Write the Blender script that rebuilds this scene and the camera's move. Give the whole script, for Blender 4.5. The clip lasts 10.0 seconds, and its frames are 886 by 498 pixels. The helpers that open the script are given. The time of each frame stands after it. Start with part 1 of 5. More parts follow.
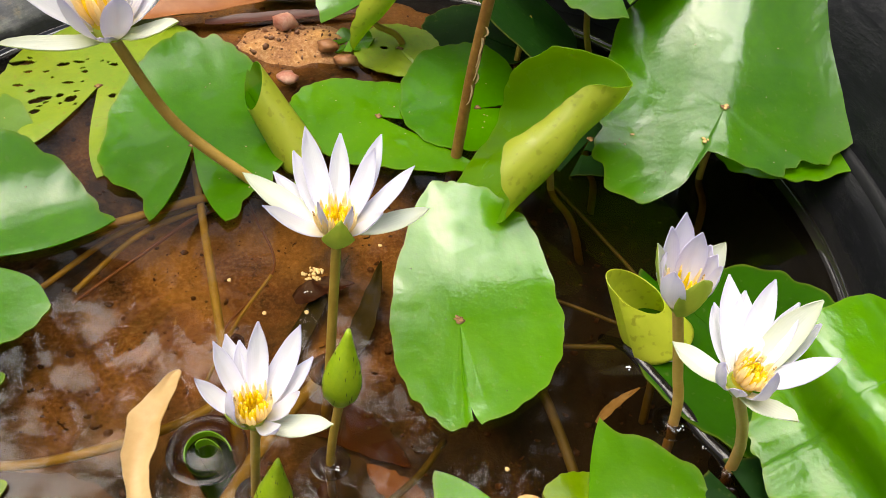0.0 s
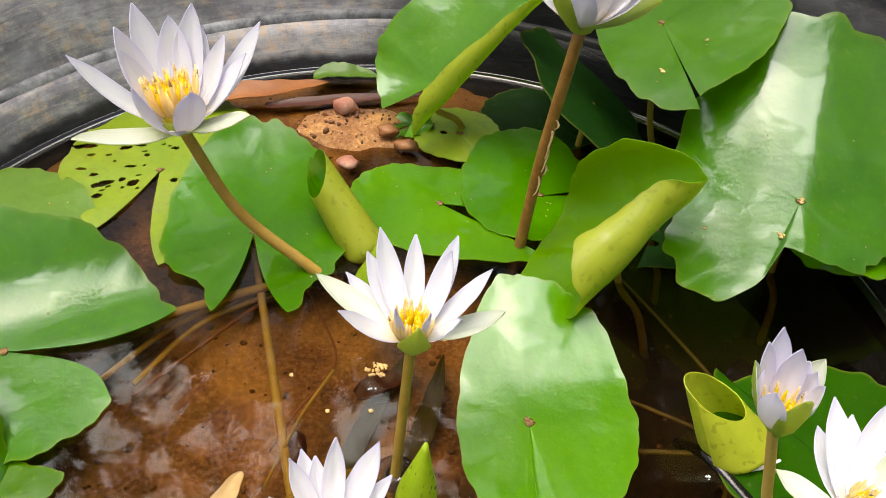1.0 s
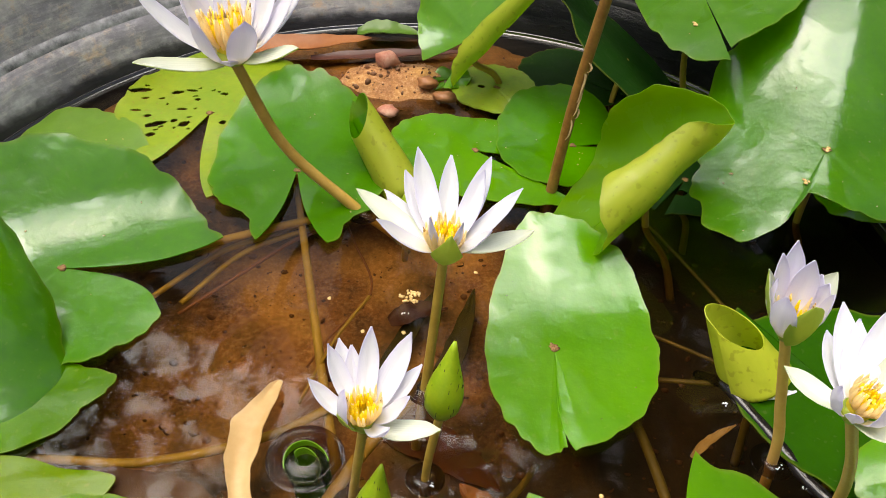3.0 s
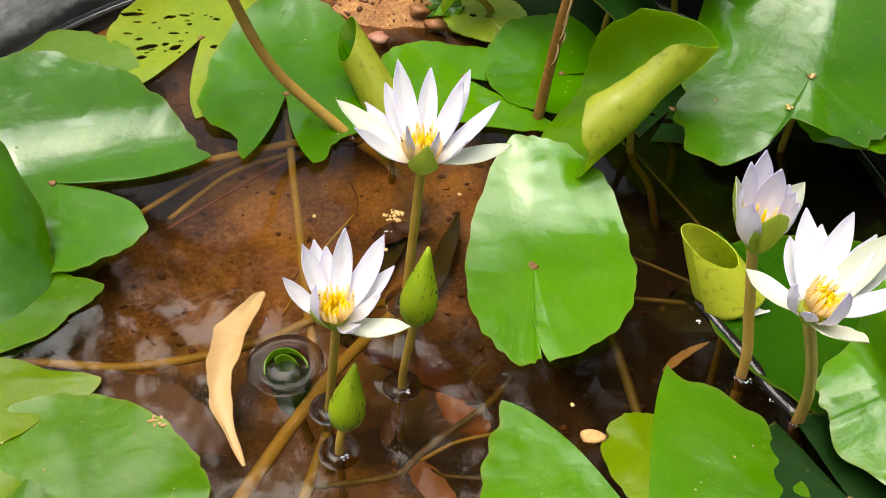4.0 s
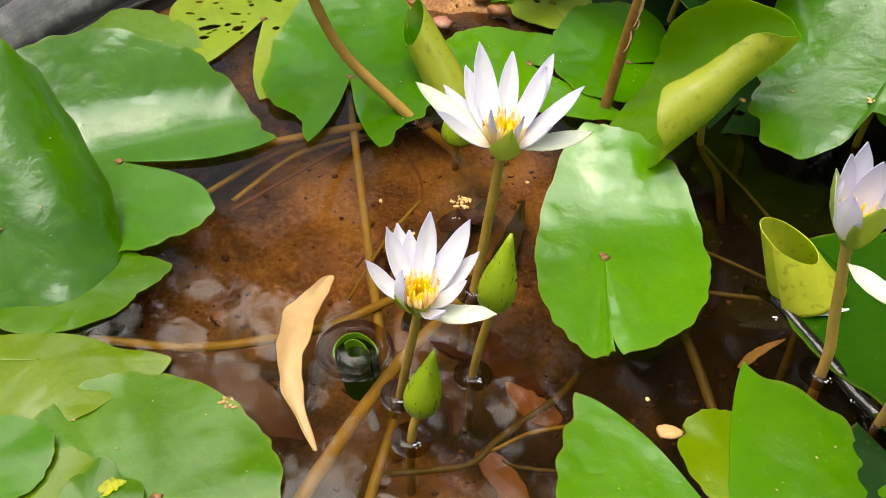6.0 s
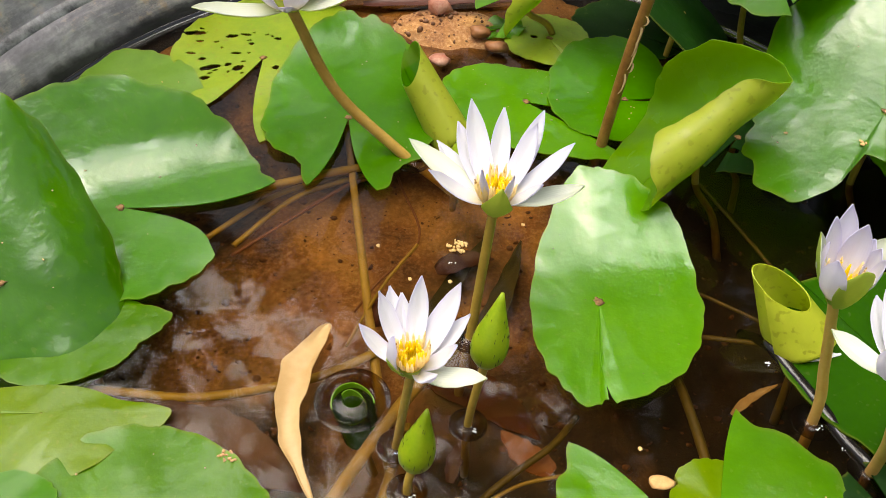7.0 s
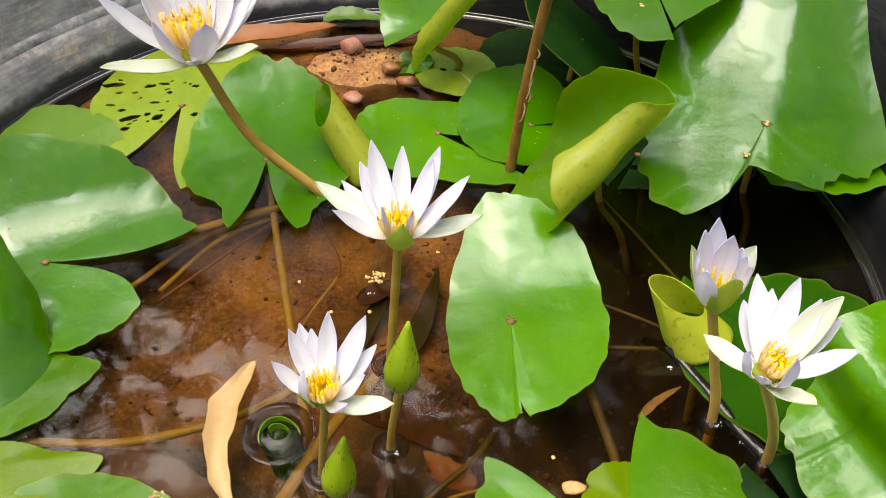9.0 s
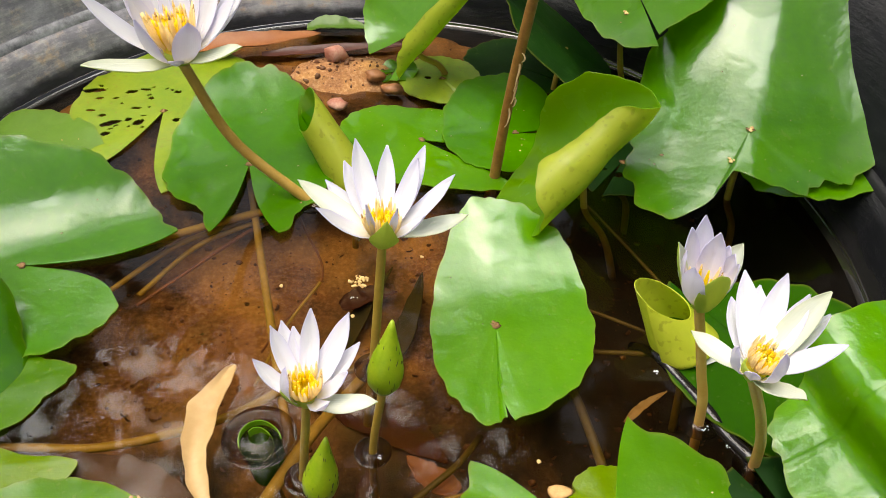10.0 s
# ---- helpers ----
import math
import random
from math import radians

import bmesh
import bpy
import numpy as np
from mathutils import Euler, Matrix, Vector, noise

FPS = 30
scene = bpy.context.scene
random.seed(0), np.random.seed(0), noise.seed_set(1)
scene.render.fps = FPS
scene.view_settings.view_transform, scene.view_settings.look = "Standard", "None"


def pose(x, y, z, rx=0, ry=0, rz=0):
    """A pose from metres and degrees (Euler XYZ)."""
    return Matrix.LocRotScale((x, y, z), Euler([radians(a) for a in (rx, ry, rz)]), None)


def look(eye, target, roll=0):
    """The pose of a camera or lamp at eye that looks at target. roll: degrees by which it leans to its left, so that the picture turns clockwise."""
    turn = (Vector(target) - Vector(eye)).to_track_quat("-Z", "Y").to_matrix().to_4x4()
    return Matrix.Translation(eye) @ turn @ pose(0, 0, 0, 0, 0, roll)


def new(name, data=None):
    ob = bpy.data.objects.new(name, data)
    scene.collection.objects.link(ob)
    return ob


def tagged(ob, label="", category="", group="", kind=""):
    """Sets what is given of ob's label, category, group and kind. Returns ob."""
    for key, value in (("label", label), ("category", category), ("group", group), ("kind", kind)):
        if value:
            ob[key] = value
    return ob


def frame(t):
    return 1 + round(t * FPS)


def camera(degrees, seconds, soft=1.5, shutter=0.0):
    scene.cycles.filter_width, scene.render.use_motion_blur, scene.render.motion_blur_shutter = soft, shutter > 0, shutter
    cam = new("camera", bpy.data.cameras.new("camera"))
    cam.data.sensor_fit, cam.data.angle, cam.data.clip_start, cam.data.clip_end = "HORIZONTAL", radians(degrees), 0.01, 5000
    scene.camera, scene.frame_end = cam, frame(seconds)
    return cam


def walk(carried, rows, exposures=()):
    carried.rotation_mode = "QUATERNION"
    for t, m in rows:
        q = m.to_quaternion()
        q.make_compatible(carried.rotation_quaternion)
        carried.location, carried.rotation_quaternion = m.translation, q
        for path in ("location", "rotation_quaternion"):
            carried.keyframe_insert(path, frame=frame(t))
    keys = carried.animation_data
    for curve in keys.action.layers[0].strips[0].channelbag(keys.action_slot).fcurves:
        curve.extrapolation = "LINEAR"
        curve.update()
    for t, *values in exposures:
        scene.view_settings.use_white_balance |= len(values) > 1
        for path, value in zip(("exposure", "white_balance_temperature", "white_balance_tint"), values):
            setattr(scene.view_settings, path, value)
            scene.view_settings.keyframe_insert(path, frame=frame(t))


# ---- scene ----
cam = camera(53.9, 10.0, soft=0.8)
PATH = [
    (0, (-0.025, 0.033, 0.492), (0.046, 1.408, -0.958), 4.3),
    (0.5, (-0.038, 0.039, 0.49), (-0.003, 1.462, -0.914), 3.5),
    (1, (-0.054, 0.063, 0.498), (-0.056, 1.531, -0.859), 2.9),
    (1.5, (-0.065, 0.087, 0.499), (-0.099, 1.567, -0.845), 2.6),
    (2, (-0.058, 0.084, 0.496), (-0.109, 1.564, -0.849), 2.7),
    (2.5, (-0.057, 0.047, 0.487), (-0.122, 1.527, -0.857), 2.5),
    (3, (-0.049, 0.008, 0.483), (-0.131, 1.468, -0.881), 2.5),
    (3.2, (-0.041, -0.009, 0.479), (-0.134, 1.436, -0.9), 2.4),
    (4.3, (-0.027, -0.017, 0.465), (-0.115, 1.36, -0.982), 3.1),
    (4.5, (-0.034, -0.016, 0.46), (-0.123, 1.358, -0.99), 3.2),
    (5, (-0.061, -0.025, 0.457), (-0.18, 1.345, -0.995), 3.1),
    (5.5, (-0.065, -0.022, 0.466), (-0.207, 1.347, -0.985), 2.7),
    (6, (-0.06, -0.016, 0.46), (-0.203, 1.353, -0.992), 2.8),
    (6.2, (-0.057, -0.007, 0.472), (-0.201, 1.361, -0.979), 2.7),
    (7.3, (-0.052, 0.004, 0.49), (-0.216, 1.367, -0.964), 1.6),
    (7.5, (-0.047, 0.003, 0.474), (-0.206, 1.362, -0.985), 1.6),
    (8, (-0.024, 0.003, 0.481), (-0.167, 1.337, -1.002), 1.0),
    (8.5, (-0.017, -0.011, 0.491), (-0.127, 1.339, -0.98), 0.1),
    (9, (-0.022, -0.01, 0.519), (-0.087, 1.398, -0.901), 0.8),
    (9.5, (-0.02, -0.005, 0.496), (-0.081, 1.427, -0.898), 1.0),
    (10, (-0.023, -0.016, 0.503), (-0.05, 1.431, -0.877), 2.1),
]
walk(cam, [(t, look(eye, target, roll)) for t, eye, target, roll in PATH], [(0.0, 0.36, 6980, 7), (10.0, 0.36, 6980, 7)])

# ---- place ----
# ---------------------------------------------------------------- light
world = bpy.data.worlds.new("sky")
scene.world = world
world.use_nodes = True
wn = world.node_tree
sky = wn.nodes.new("ShaderNodeTexSky")
sky.sky_type, sky.sun_disc = "NISHITA", False
sky.sun_elevation, sky.sun_rotation = radians(76), radians(-62)
sky.air_density, sky.dust_density, sky.ozone_density = 1.0, 8.0, 1.0
wn.nodes["Background"].inputs["Strength"].default_value = 0.13
wn.links.new(sky.outputs["Color"], wn.nodes["Background"].inputs["Color"])
sun_data = bpy.data.lights.new("sun", "SUN")
sun_data.energy, sun_data.angle, sun_data.color = 4.3, radians(64), (0.97, 0.985, 1.0)
sun = new("sun", sun_data)
sun.matrix_world = look((-2.0, 1.5, 8.5), (-0.1, 0.5, 0.0))


# ---------------------------------------------------------------- materials
def nodes_of(name):
    m = bpy.data.materials.new(name)
    m.use_nodes = True
    nt = m.node_tree
    return m, nt, nt.nodes["Principled BSDF"]


def add(nt, kind, **props):
    n = nt.nodes.new(kind)
    for k, v in props.items():
        if k == "operation":
            n.operation = v
        elif k == "data_type":
            n.data_type = v
        elif k == "blend_type":
            n.blend_type = v
    return n


def noise_tex(nt, scale, detail=4.0, rough=0.55, coords="Object", distort=0.0):
    co = add(nt, "ShaderNodeTexCoord")
    n = add(nt, "ShaderNodeTexNoise")
    n.inputs["Scale"].default_value, n.inputs["Detail"].default_value = scale, detail
    n.inputs["Roughness"].default_value, n.inputs["Distortion"].default_value = rough, distort
    nt.links.new(co.outputs[coords], n.inputs["Vector"])
    return n.outputs["Fac"]


def ramp(nt, fac, stops):
    r = add(nt, "ShaderNodeValToRGB")
    els = r.color_ramp.elements
    while len(els) < len(stops):
        els.new(0.5)
    for e, (p, c) in zip(els, stops):
        e.position, e.color = p, (*c, 1.0) if len(c) == 3 else c
    nt.links.new(fac, r.inputs["Fac"])
    return r.outputs["Color"]


def mix(nt, fac, a, b, blend="MIX"):
    n = add(nt, "ShaderNodeMix", data_type="RGBA", blend_type=blend)
    for sock, v in ((n.inputs["Factor"], fac), (n.inputs["A"], a), (n.inputs["B"], b)):
        if isinstance(v, (int, float)):
            sock.default_value = v
        elif isinstance(v, tuple):
            sock.default_value = (*v, 1.0)
        else:
            nt.links.new(v, sock)
    return n.outputs["Result"]


def math_node(nt, op, a, b=0.0, c=0.0):
    n = add(nt, "ShaderNodeMath", operation=op)
    for i, v in enumerate((a, b, c)):
        if isinstance(v, (int, float)):
            n.inputs[i].default_value = v
        else:
            nt.links.new(v, n.inputs[i])
    return n.outputs[0]


def bump(nt, bsdf, height, strength, distance=0.002):
    b = add(nt, "ShaderNodeBump")
    b.inputs["Strength"].default_value, b.inputs["Distance"].default_value = strength, distance
    nt.links.new(height, b.inputs["Height"])
    nt.links.new(b.outputs["Normal"], bsdf.inputs["Normal"])
    return b


def leaf_material(name, light, dark, spot, rough=0.17, through_light=0.22, glow=(0.35, 0.5, 0.02), spots=0.66, sheen=0.62, vein=0.05, wet=0.7, relief=0.34):
    """Waxy lily pad: mottled green, faint radial veins from the uv map, small spots, some light through it."""
    m, nt, bs = nodes_of(name)
    uv = add(nt, "ShaderNodeUVMap")
    sep = add(nt, "ShaderNodeSeparateXYZ")
    nt.links.new(uv.outputs["UV"], sep.inputs[0])
    s, th = sep.outputs[0], sep.outputs[1]
    info = add(nt, "ShaderNodeObjectInfo")
    big = noise_tex(nt, 14.0, 3.0)
    fine = noise_tex(nt, 160.0, 5.0, 0.6)
    col = ramp(nt, big, [(0.3, dark), (0.7, light)])
    col = mix(nt, 0.35, col, ramp(nt, fine, [(0.32, dark), (0.7, light)]))
    shift = math_node(nt, "MULTIPLY_ADD", info.outputs["Random"], 0.3, 0.85)
    hsv = add(nt, "ShaderNodeHueSaturation")
    nt.links.new(col, hsv.inputs["Color"])
    nt.links.new(shift, hsv.inputs["Value"])
    col = hsv.outputs["Color"]
    wob = math_node(nt, "MULTIPLY_ADD", noise_tex(nt, 22.0, 2.0), 0.035, th)
    spokes = math_node(nt, "ABSOLUTE", math_node(nt, "SUBTRACT", math_node(nt, "FRACT", math_node(nt, "MULTIPLY", wob, 21.0)), 0.5))
    width = math_node(nt, "MULTIPLY_ADD", s, -0.075, 0.1)
    line = math_node(nt, "SMOOTH_MIN", math_node(nt, "MAXIMUM", math_node(nt, "SUBTRACT", 1.0, math_node(nt, "DIVIDE", spokes, width)), 0.0), 1.0, 0.1)
    col = mix(nt, math_node(nt, "MULTIPLY", line, vein), col, spot)
    specks = ramp(nt, noise_tex(nt, 190.0, 2.0, 0.4), [(spots, (0, 0, 0)), (spots + 0.05, (1, 1, 1))])
    col = mix(nt, math_node(nt, "MULTIPLY", specks, 0.55), col, spot)
    rim = ramp(nt, s, [(0.972, (0, 0, 0)), (0.99, (1, 1, 1))])
    col = mix(nt, math_node(nt, "MULTIPLY", rim, 0.25), col, (0.24, 0.22, 0.03))
    nt.links.new(col, bs.inputs["Base Color"])
    film = ramp(nt, noise_tex(nt, 17.0, 3.0, 0.5, distort=0.8), [(0.555, (0, 0, 0)), (0.585, (1, 1, 1))])
    rr = math_node(nt, "MULTIPLY_ADD", film, -0.06, math_node(nt, "MULTIPLY_ADD", noise_tex(nt, 40.0, 4.0), 0.12, rough - 0.04))
    nt.links.new(rr, bs.inputs["Roughness"])
    bs.inputs["Specular IOR Level"].default_value = sheen
    nt.links.new(math_node(nt, "MULTIPLY_ADD", film, wet, 0.03), bs.inputs["Coat Weight"])
    bs.inputs["Coat Roughness"].default_value = 0.07
    polar_co = add(nt, "ShaderNodeCombineXYZ")
    nt.links.new(math_node(nt, "MULTIPLY", th, 46.0), polar_co.inputs[0])
    nt.links.new(math_node(nt, "MULTIPLY", s, 3.0), polar_co.inputs[1])
    nt.links.new(info.outputs["Random"], polar_co.inputs[2])
    radial = add(nt, "ShaderNodeTexNoise")
    radial.inputs["Scale"].default_value, radial.inputs["Detail"].default_value = 0.8, 1.5
    nt.links.new(polar_co.outputs[0], radial.inputs["Vector"])
    ribbed = math_node(nt, "MULTIPLY", math_node(nt, "MULTIPLY", radial.outputs["Fac"], s), 0.4)
    hgt = math_node(nt, "MULTIPLY_ADD", line, -0.025, math_node(nt, "MULTIPLY_ADD", noise_tex(nt, 105.0, 3.0), 0.75, math_node(nt, "MULTIPLY_ADD", fine, 0.25, ribbed)))
    bump(nt, bs, hgt, relief, 0.0018)
    tr = add(nt, "ShaderNodeBsdfTranslucent")
    tr.inputs["Color"].default_value = (*glow, 1.0)
    mx = add(nt, "ShaderNodeMixShader")
    mx.inputs[0].default_value = through_light
    nt.links.new(bs.outputs[0], mx.inputs[1])
    nt.links.new(tr.outputs[0], mx.inputs[2])
    nt.links.new(mx.outputs[0], nt.nodes["Material Output"].inputs["Surface"])
    return m


def plain(name, a, b, scale, rough=0.5, bumps=0.15, spec=0.5, through_light=0.0, glow=(0.5, 0.4, 0.1), metal=0.0, dist=0.001, fine_scale=None):
    """A two-tone mottled surface with fine relief."""
    m, nt, bs = nodes_of(name)
    col = ramp(nt, noise_tex(nt, scale, 5.0), [(0.32, a), (0.68, b)])
    fine = noise_tex(nt, fine_scale or scale * 7.0, 4.0, 0.6)
    col = mix(nt, 0.3, col, ramp(nt, fine, [(0.3, a), (0.7, b)]))
    nt.links.new(col, bs.inputs["Base Color"])
    bs.inputs["Roughness"].default_value = rough
    bs.inputs["Specular IOR Level"].default_value = spec
    bs.inputs["Metallic"].default_value = metal
    bump(nt, bs, fine, bumps, dist)
    if through_light:
        tr = add(nt, "ShaderNodeBsdfTranslucent")
        tr.inputs["Color"].default_value = (*glow, 1.0)
        mx = add(nt, "ShaderNodeMixShader")
        mx.inputs[0].default_value = through_light
        nt.links.new(bs.outputs[0], mx.inputs[1])
        nt.links.new(tr.outputs[0], mx.inputs[2])
        nt.links.new(mx.outputs[0], nt.nodes["Material Output"].inputs["Surface"])
    return m


def petal_material(name, inner, edge, base, through_light=0.3):
    """Thin white petal: uv x runs from the base to the tip, uv y across; fine lengthwise ribs."""
    m, nt, bs = nodes_of(name)
    uv = add(nt, "ShaderNodeUVMap")
    sep = add(nt, "ShaderNodeSeparateXYZ")
    nt.links.new(uv.outputs["UV"], sep.inputs[0])
    col = ramp(nt, sep.outputs[0], [(0.0, base), (0.3, inner), (0.8, inner), (1.0, edge)])
    side = math_node(nt, "POWER", math_node(nt, "ABSOLUTE", math_node(nt, "MULTIPLY_ADD", sep.outputs[1], 2.0, -1.0)), 3.0)
    col = mix(nt, math_node(nt, "MULTIPLY", side, 0.7), col, edge)
    ribs = math_node(nt, "SINE", math_node(nt, "MULTIPLY", sep.outputs[1], 75.0))
    col = mix(nt, math_node(nt, "MULTIPLY_ADD", ribs, 0.04, 0.04), col, edge)
    nt.links.new(col, bs.inputs["Base Color"])
    bs.inputs["Roughness"].default_value = 0.42
    bump(nt, bs, math_node(nt, "MULTIPLY_ADD", noise_tex(nt, 300.0), 0.6, math_node(nt, "MULTIPLY", ribs, 0.3)), 0.2, 0.0006)
    tr = add(nt, "ShaderNodeBsdfTranslucent")
    nt.links.new(col, tr.inputs["Color"])
    mx = add(nt, "ShaderNodeMixShader")
    mx.inputs[0].default_value = through_light
    nt.links.new(bs.outputs[0], mx.inputs[1])
    nt.links.new(tr.outputs[0], mx.inputs[2])
    nt.links.new(mx.outputs[0], nt.nodes["Material Output"].inputs["Surface"])
    return m


LEAF_GREEN = leaf_material("leaf_green", (0.066, 0.205, 0.0003), (0.024, 0.105, 0.0003), (0.12, 0.20, 0.02), sheen=0.75, through_light=0.3, glow=(0.30, 0.70, 0.008))
LEAF_FRESH = leaf_material("leaf_fresh_green", (0.078, 0.245, 0.0003), (0.034, 0.135, 0.0003), (0.12, 0.20, 0.02), sheen=0.34, wet=0.75, through_light=0.3, glow=(0.30, 0.74, 0.006))
LEAF_BRIGHT = leaf_material("leaf_bright_green", (0.105, 0.285, 0.0004), (0.048, 0.18, 0.0003), (0.18, 0.28, 0.025), rough=0.17, sheen=0.75, through_light=0.3, glow=(0.42, 0.78, 0.008))
# Pad green darkened for leaves in shade; the shade is in the colour.
LEAF_SHADOWED = leaf_material("leaf_green_shadowed", (0.010, 0.048, 0.003), (0.004, 0.022, 0.002), (0.07, 0.10, 0.02), rough=0.5, sheen=0.16, wet=0.05, through_light=0.2, glow=(0.12, 0.36, 0.006))
LEAF_WET = leaf_material("leaf_wet_green", (0.072, 0.170, 0.0005), (0.030, 0.095, 0.0004), (0.15, 0.21, 0.02), sheen=0.25, wet=0.2, through_light=0.25, glow=(0.34, 0.66, 0.006))
LEAF_GLOW = leaf_material("leaf_light_green", (0.135, 0.31, 0.0005), (0.085, 0.23, 0.0004), (0.18, 0.28, 0.025), rough=0.24, sheen=0.5, through_light=0.45, glow=(0.50, 0.82, 0.004))
LEAF_RAINED = leaf_material("leaf_rained_on", (0.105, 0.285, 0.0004), (0.048, 0.18, 0.0003), (0.18, 0.28, 0.025), rough=0.14, wet=1.0, through_light=0.3, glow=(0.42, 0.78, 0.008), relief=0.5)
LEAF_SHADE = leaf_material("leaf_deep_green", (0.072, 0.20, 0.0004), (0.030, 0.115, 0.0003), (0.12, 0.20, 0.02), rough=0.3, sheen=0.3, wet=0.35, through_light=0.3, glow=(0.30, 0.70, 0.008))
LEAF_LIME = leaf_material("leaf_lime", (0.16, 0.24, 0.001), (0.085, 0.165, 0.0008), (0.22, 0.22, 0.02), sheen=0.25, wet=0.3, through_light=0.25, glow=(0.42, 0.6, 0.006))
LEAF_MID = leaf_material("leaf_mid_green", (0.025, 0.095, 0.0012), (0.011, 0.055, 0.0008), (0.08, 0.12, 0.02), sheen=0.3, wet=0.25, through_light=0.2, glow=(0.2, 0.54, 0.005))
LEAF_YELLOW = leaf_material("leaf_yellowing", (0.30, 0.37, 0.004), (0.15, 0.28, 0.004), (0.24, 0.19, 0.015), rough=0.4, spots=0.64, through_light=0.2, glow=(0.28, 0.34, 0.006))
LEAF_OLD = leaf_material("leaf_pale_green", (0.105, 0.21, 0.010), (0.075, 0.165, 0.008), (0.16, 0.20, 0.025), rough=0.4)
UNDER = leaf_material("leaf_underside", (0.74, 0.71, 0.07), (0.60, 0.61, 0.045), (0.20, 0.12, 0.015), rough=0.42, vein=0.12, spots=0.63, through_light=0.6, glow=(0.85, 0.88, 0.04))
UNDER_PALE = leaf_material("leaf_underside_pale", (0.12, 0.21, 0.05), (0.08, 0.16, 0.03), (0.16, 0.19, 0.06), rough=0.34, vein=0.1)
YOUNG = leaf_material("leaf_young", (0.60, 0.60, 0.06), (0.44, 0.49, 0.035), (0.20, 0.17, 0.02), rough=0.34, sheen=0.4, wet=0.1, spots=0.62, through_light=0.45, glow=(0.75, 0.85, 0.02))
STEM_TAN = plain("stem_tan", (0.66, 0.35, 0.065), (0.78, 0.48, 0.13), 60.0, 0.38, 0.25)
STEM_LEAN = plain("stem_olive_brown", (0.46, 0.26, 0.040), (0.62, 0.38, 0.085), 60.0, 0.34, 0.25)
STEM_SUNK = plain("stem_sunk", (0.38, 0.24, 0.045), (0.56, 0.38, 0.09), 60.0, 0.5, 0.25)
STEM_BROWN = plain("stem_brown", (0.20, 0.08, 0.016), (0.42, 0.20, 0.045), 70.0, 0.4, 0.3)
STEM_OLIVE = plain("stem_olive", (0.32, 0.20, 0.026), (0.49, 0.33, 0.055), 50.0, 0.4, 0.2)
# Olive stalk colour darkened to stand for the dim water over it.
STEM_DIM = plain("stem_olive_dimmed", (0.09, 0.065, 0.012), (0.18, 0.125, 0.025), 60.0, 0.5, 0.25)
STEM_RED = plain("stem_red_brown", (0.20, 0.07, 0.03), (0.3, 0.12, 0.05), 50.0, 0.4, 0.2)
BLACK_WET = plain("black_ripple", (0.004, 0.003, 0.003), (0.014, 0.010, 0.008), 60.0, 0.1, 0.35, dist=0.003, fine_scale=60.0)
BUD_GREEN = plain("bud_green", (0.19, 0.32, 0.006), (0.38, 0.47, 0.016), 45.0, 0.34, 0.2, through_light=0.1, glow=(0.4, 0.5, 0.05))
BUD_STREAK = plain("bud_streak", (0.03, 0.035, 0.01), (0.06, 0.07, 0.015), 90.0, 0.5, 0.1)
PEEL = plain("peeling_skin", (0.50, 0.30, 0.12), (0.70, 0.50, 0.26), 120.0, 0.6, 0.3, through_light=0.2, glow=(0.7, 0.5, 0.25))
PETAL = petal_material("petal_white", (0.86, 0.85, 0.87), (0.77, 0.74, 0.87), (0.92, 0.78, 0.42), 0.42)
PETAL_BACK = petal_material("petal_lilac_back", (0.86, 0.84, 0.93), (0.74, 0.70, 0.88), (0.86, 0.82, 0.70), 0.62)
PETAL_LILAC = petal_material("petal_lilac", (0.90, 0.87, 0.94), (0.78, 0.74, 0.90), (0.80, 0.76, 0.60), 0.5)
SEPAL = petal_material("sepal_cream", (0.74, 0.76, 0.66), (0.66, 0.69, 0.50), (0.62, 0.66, 0.36))
SEPAL_OUT = plain("sepal_green", (0.32, 0.43, 0.035), (0.50, 0.57, 0.11), 55.0, 0.4, 0.15, through_light=0.5, glow=(0.7, 0.8, 0.25))
STAMEN = plain("stamen_yellow", (0.98, 0.78, 0.04), (1.0, 0.87, 0.14), 120.0, 0.5, 0.1, through_light=0.75, glow=(1.0, 0.88, 0.08))
ANTHER_BROWN = plain("anther_brown", (0.42, 0.24, 0.08), (0.62, 0.40, 0.16), 200.0, 0.6, 0.1)
ANTHER = plain("anther_pale", (1.0, 0.84, 0.42), (1.0, 0.91, 0.62), 120.0, 0.5, 0.1, through_light=0.8, glow=(1.0, 0.88, 0.60))
DRY_ORANGE = plain("dry_leaf_orange", (0.26, 0.08, 0.02), (0.42, 0.16, 0.045), 25.0, 0.5, 0.2, through_light=0.15, glow=(0.5, 0.2, 0.05))
DRY_TAN = plain("dry_leaf_tan", (0.43, 0.255, 0.09), (0.60, 0.41, 0.19), 22.0, 0.5, 0.2, through_light=0.2, glow=(0.7, 0.45, 0.2))
DRY_RED = plain("dry_leaf_red_brown", (0.05, 0.012, 0.007), (0.10, 0.027, 0.013), 20.0, 0.5, 0.2)
DRY_RUST = plain("dry_leaf_rust", (0.055, 0.017, 0.006), (0.12, 0.038, 0.012), 30.0, 0.7, 0.25, spec=0.2)
SUNK_OLIVE = plain("sunken_olive", (0.030, 0.026, 0.006), (0.085, 0.065, 0.014), 30.0, 0.7, 0.25, spec=0.2)
CRUMB_ORANGE = plain("crumb_orange", (0.45, 0.22, 0.07), (0.62, 0.38, 0.15), 200.0, 0.7, 0.3)
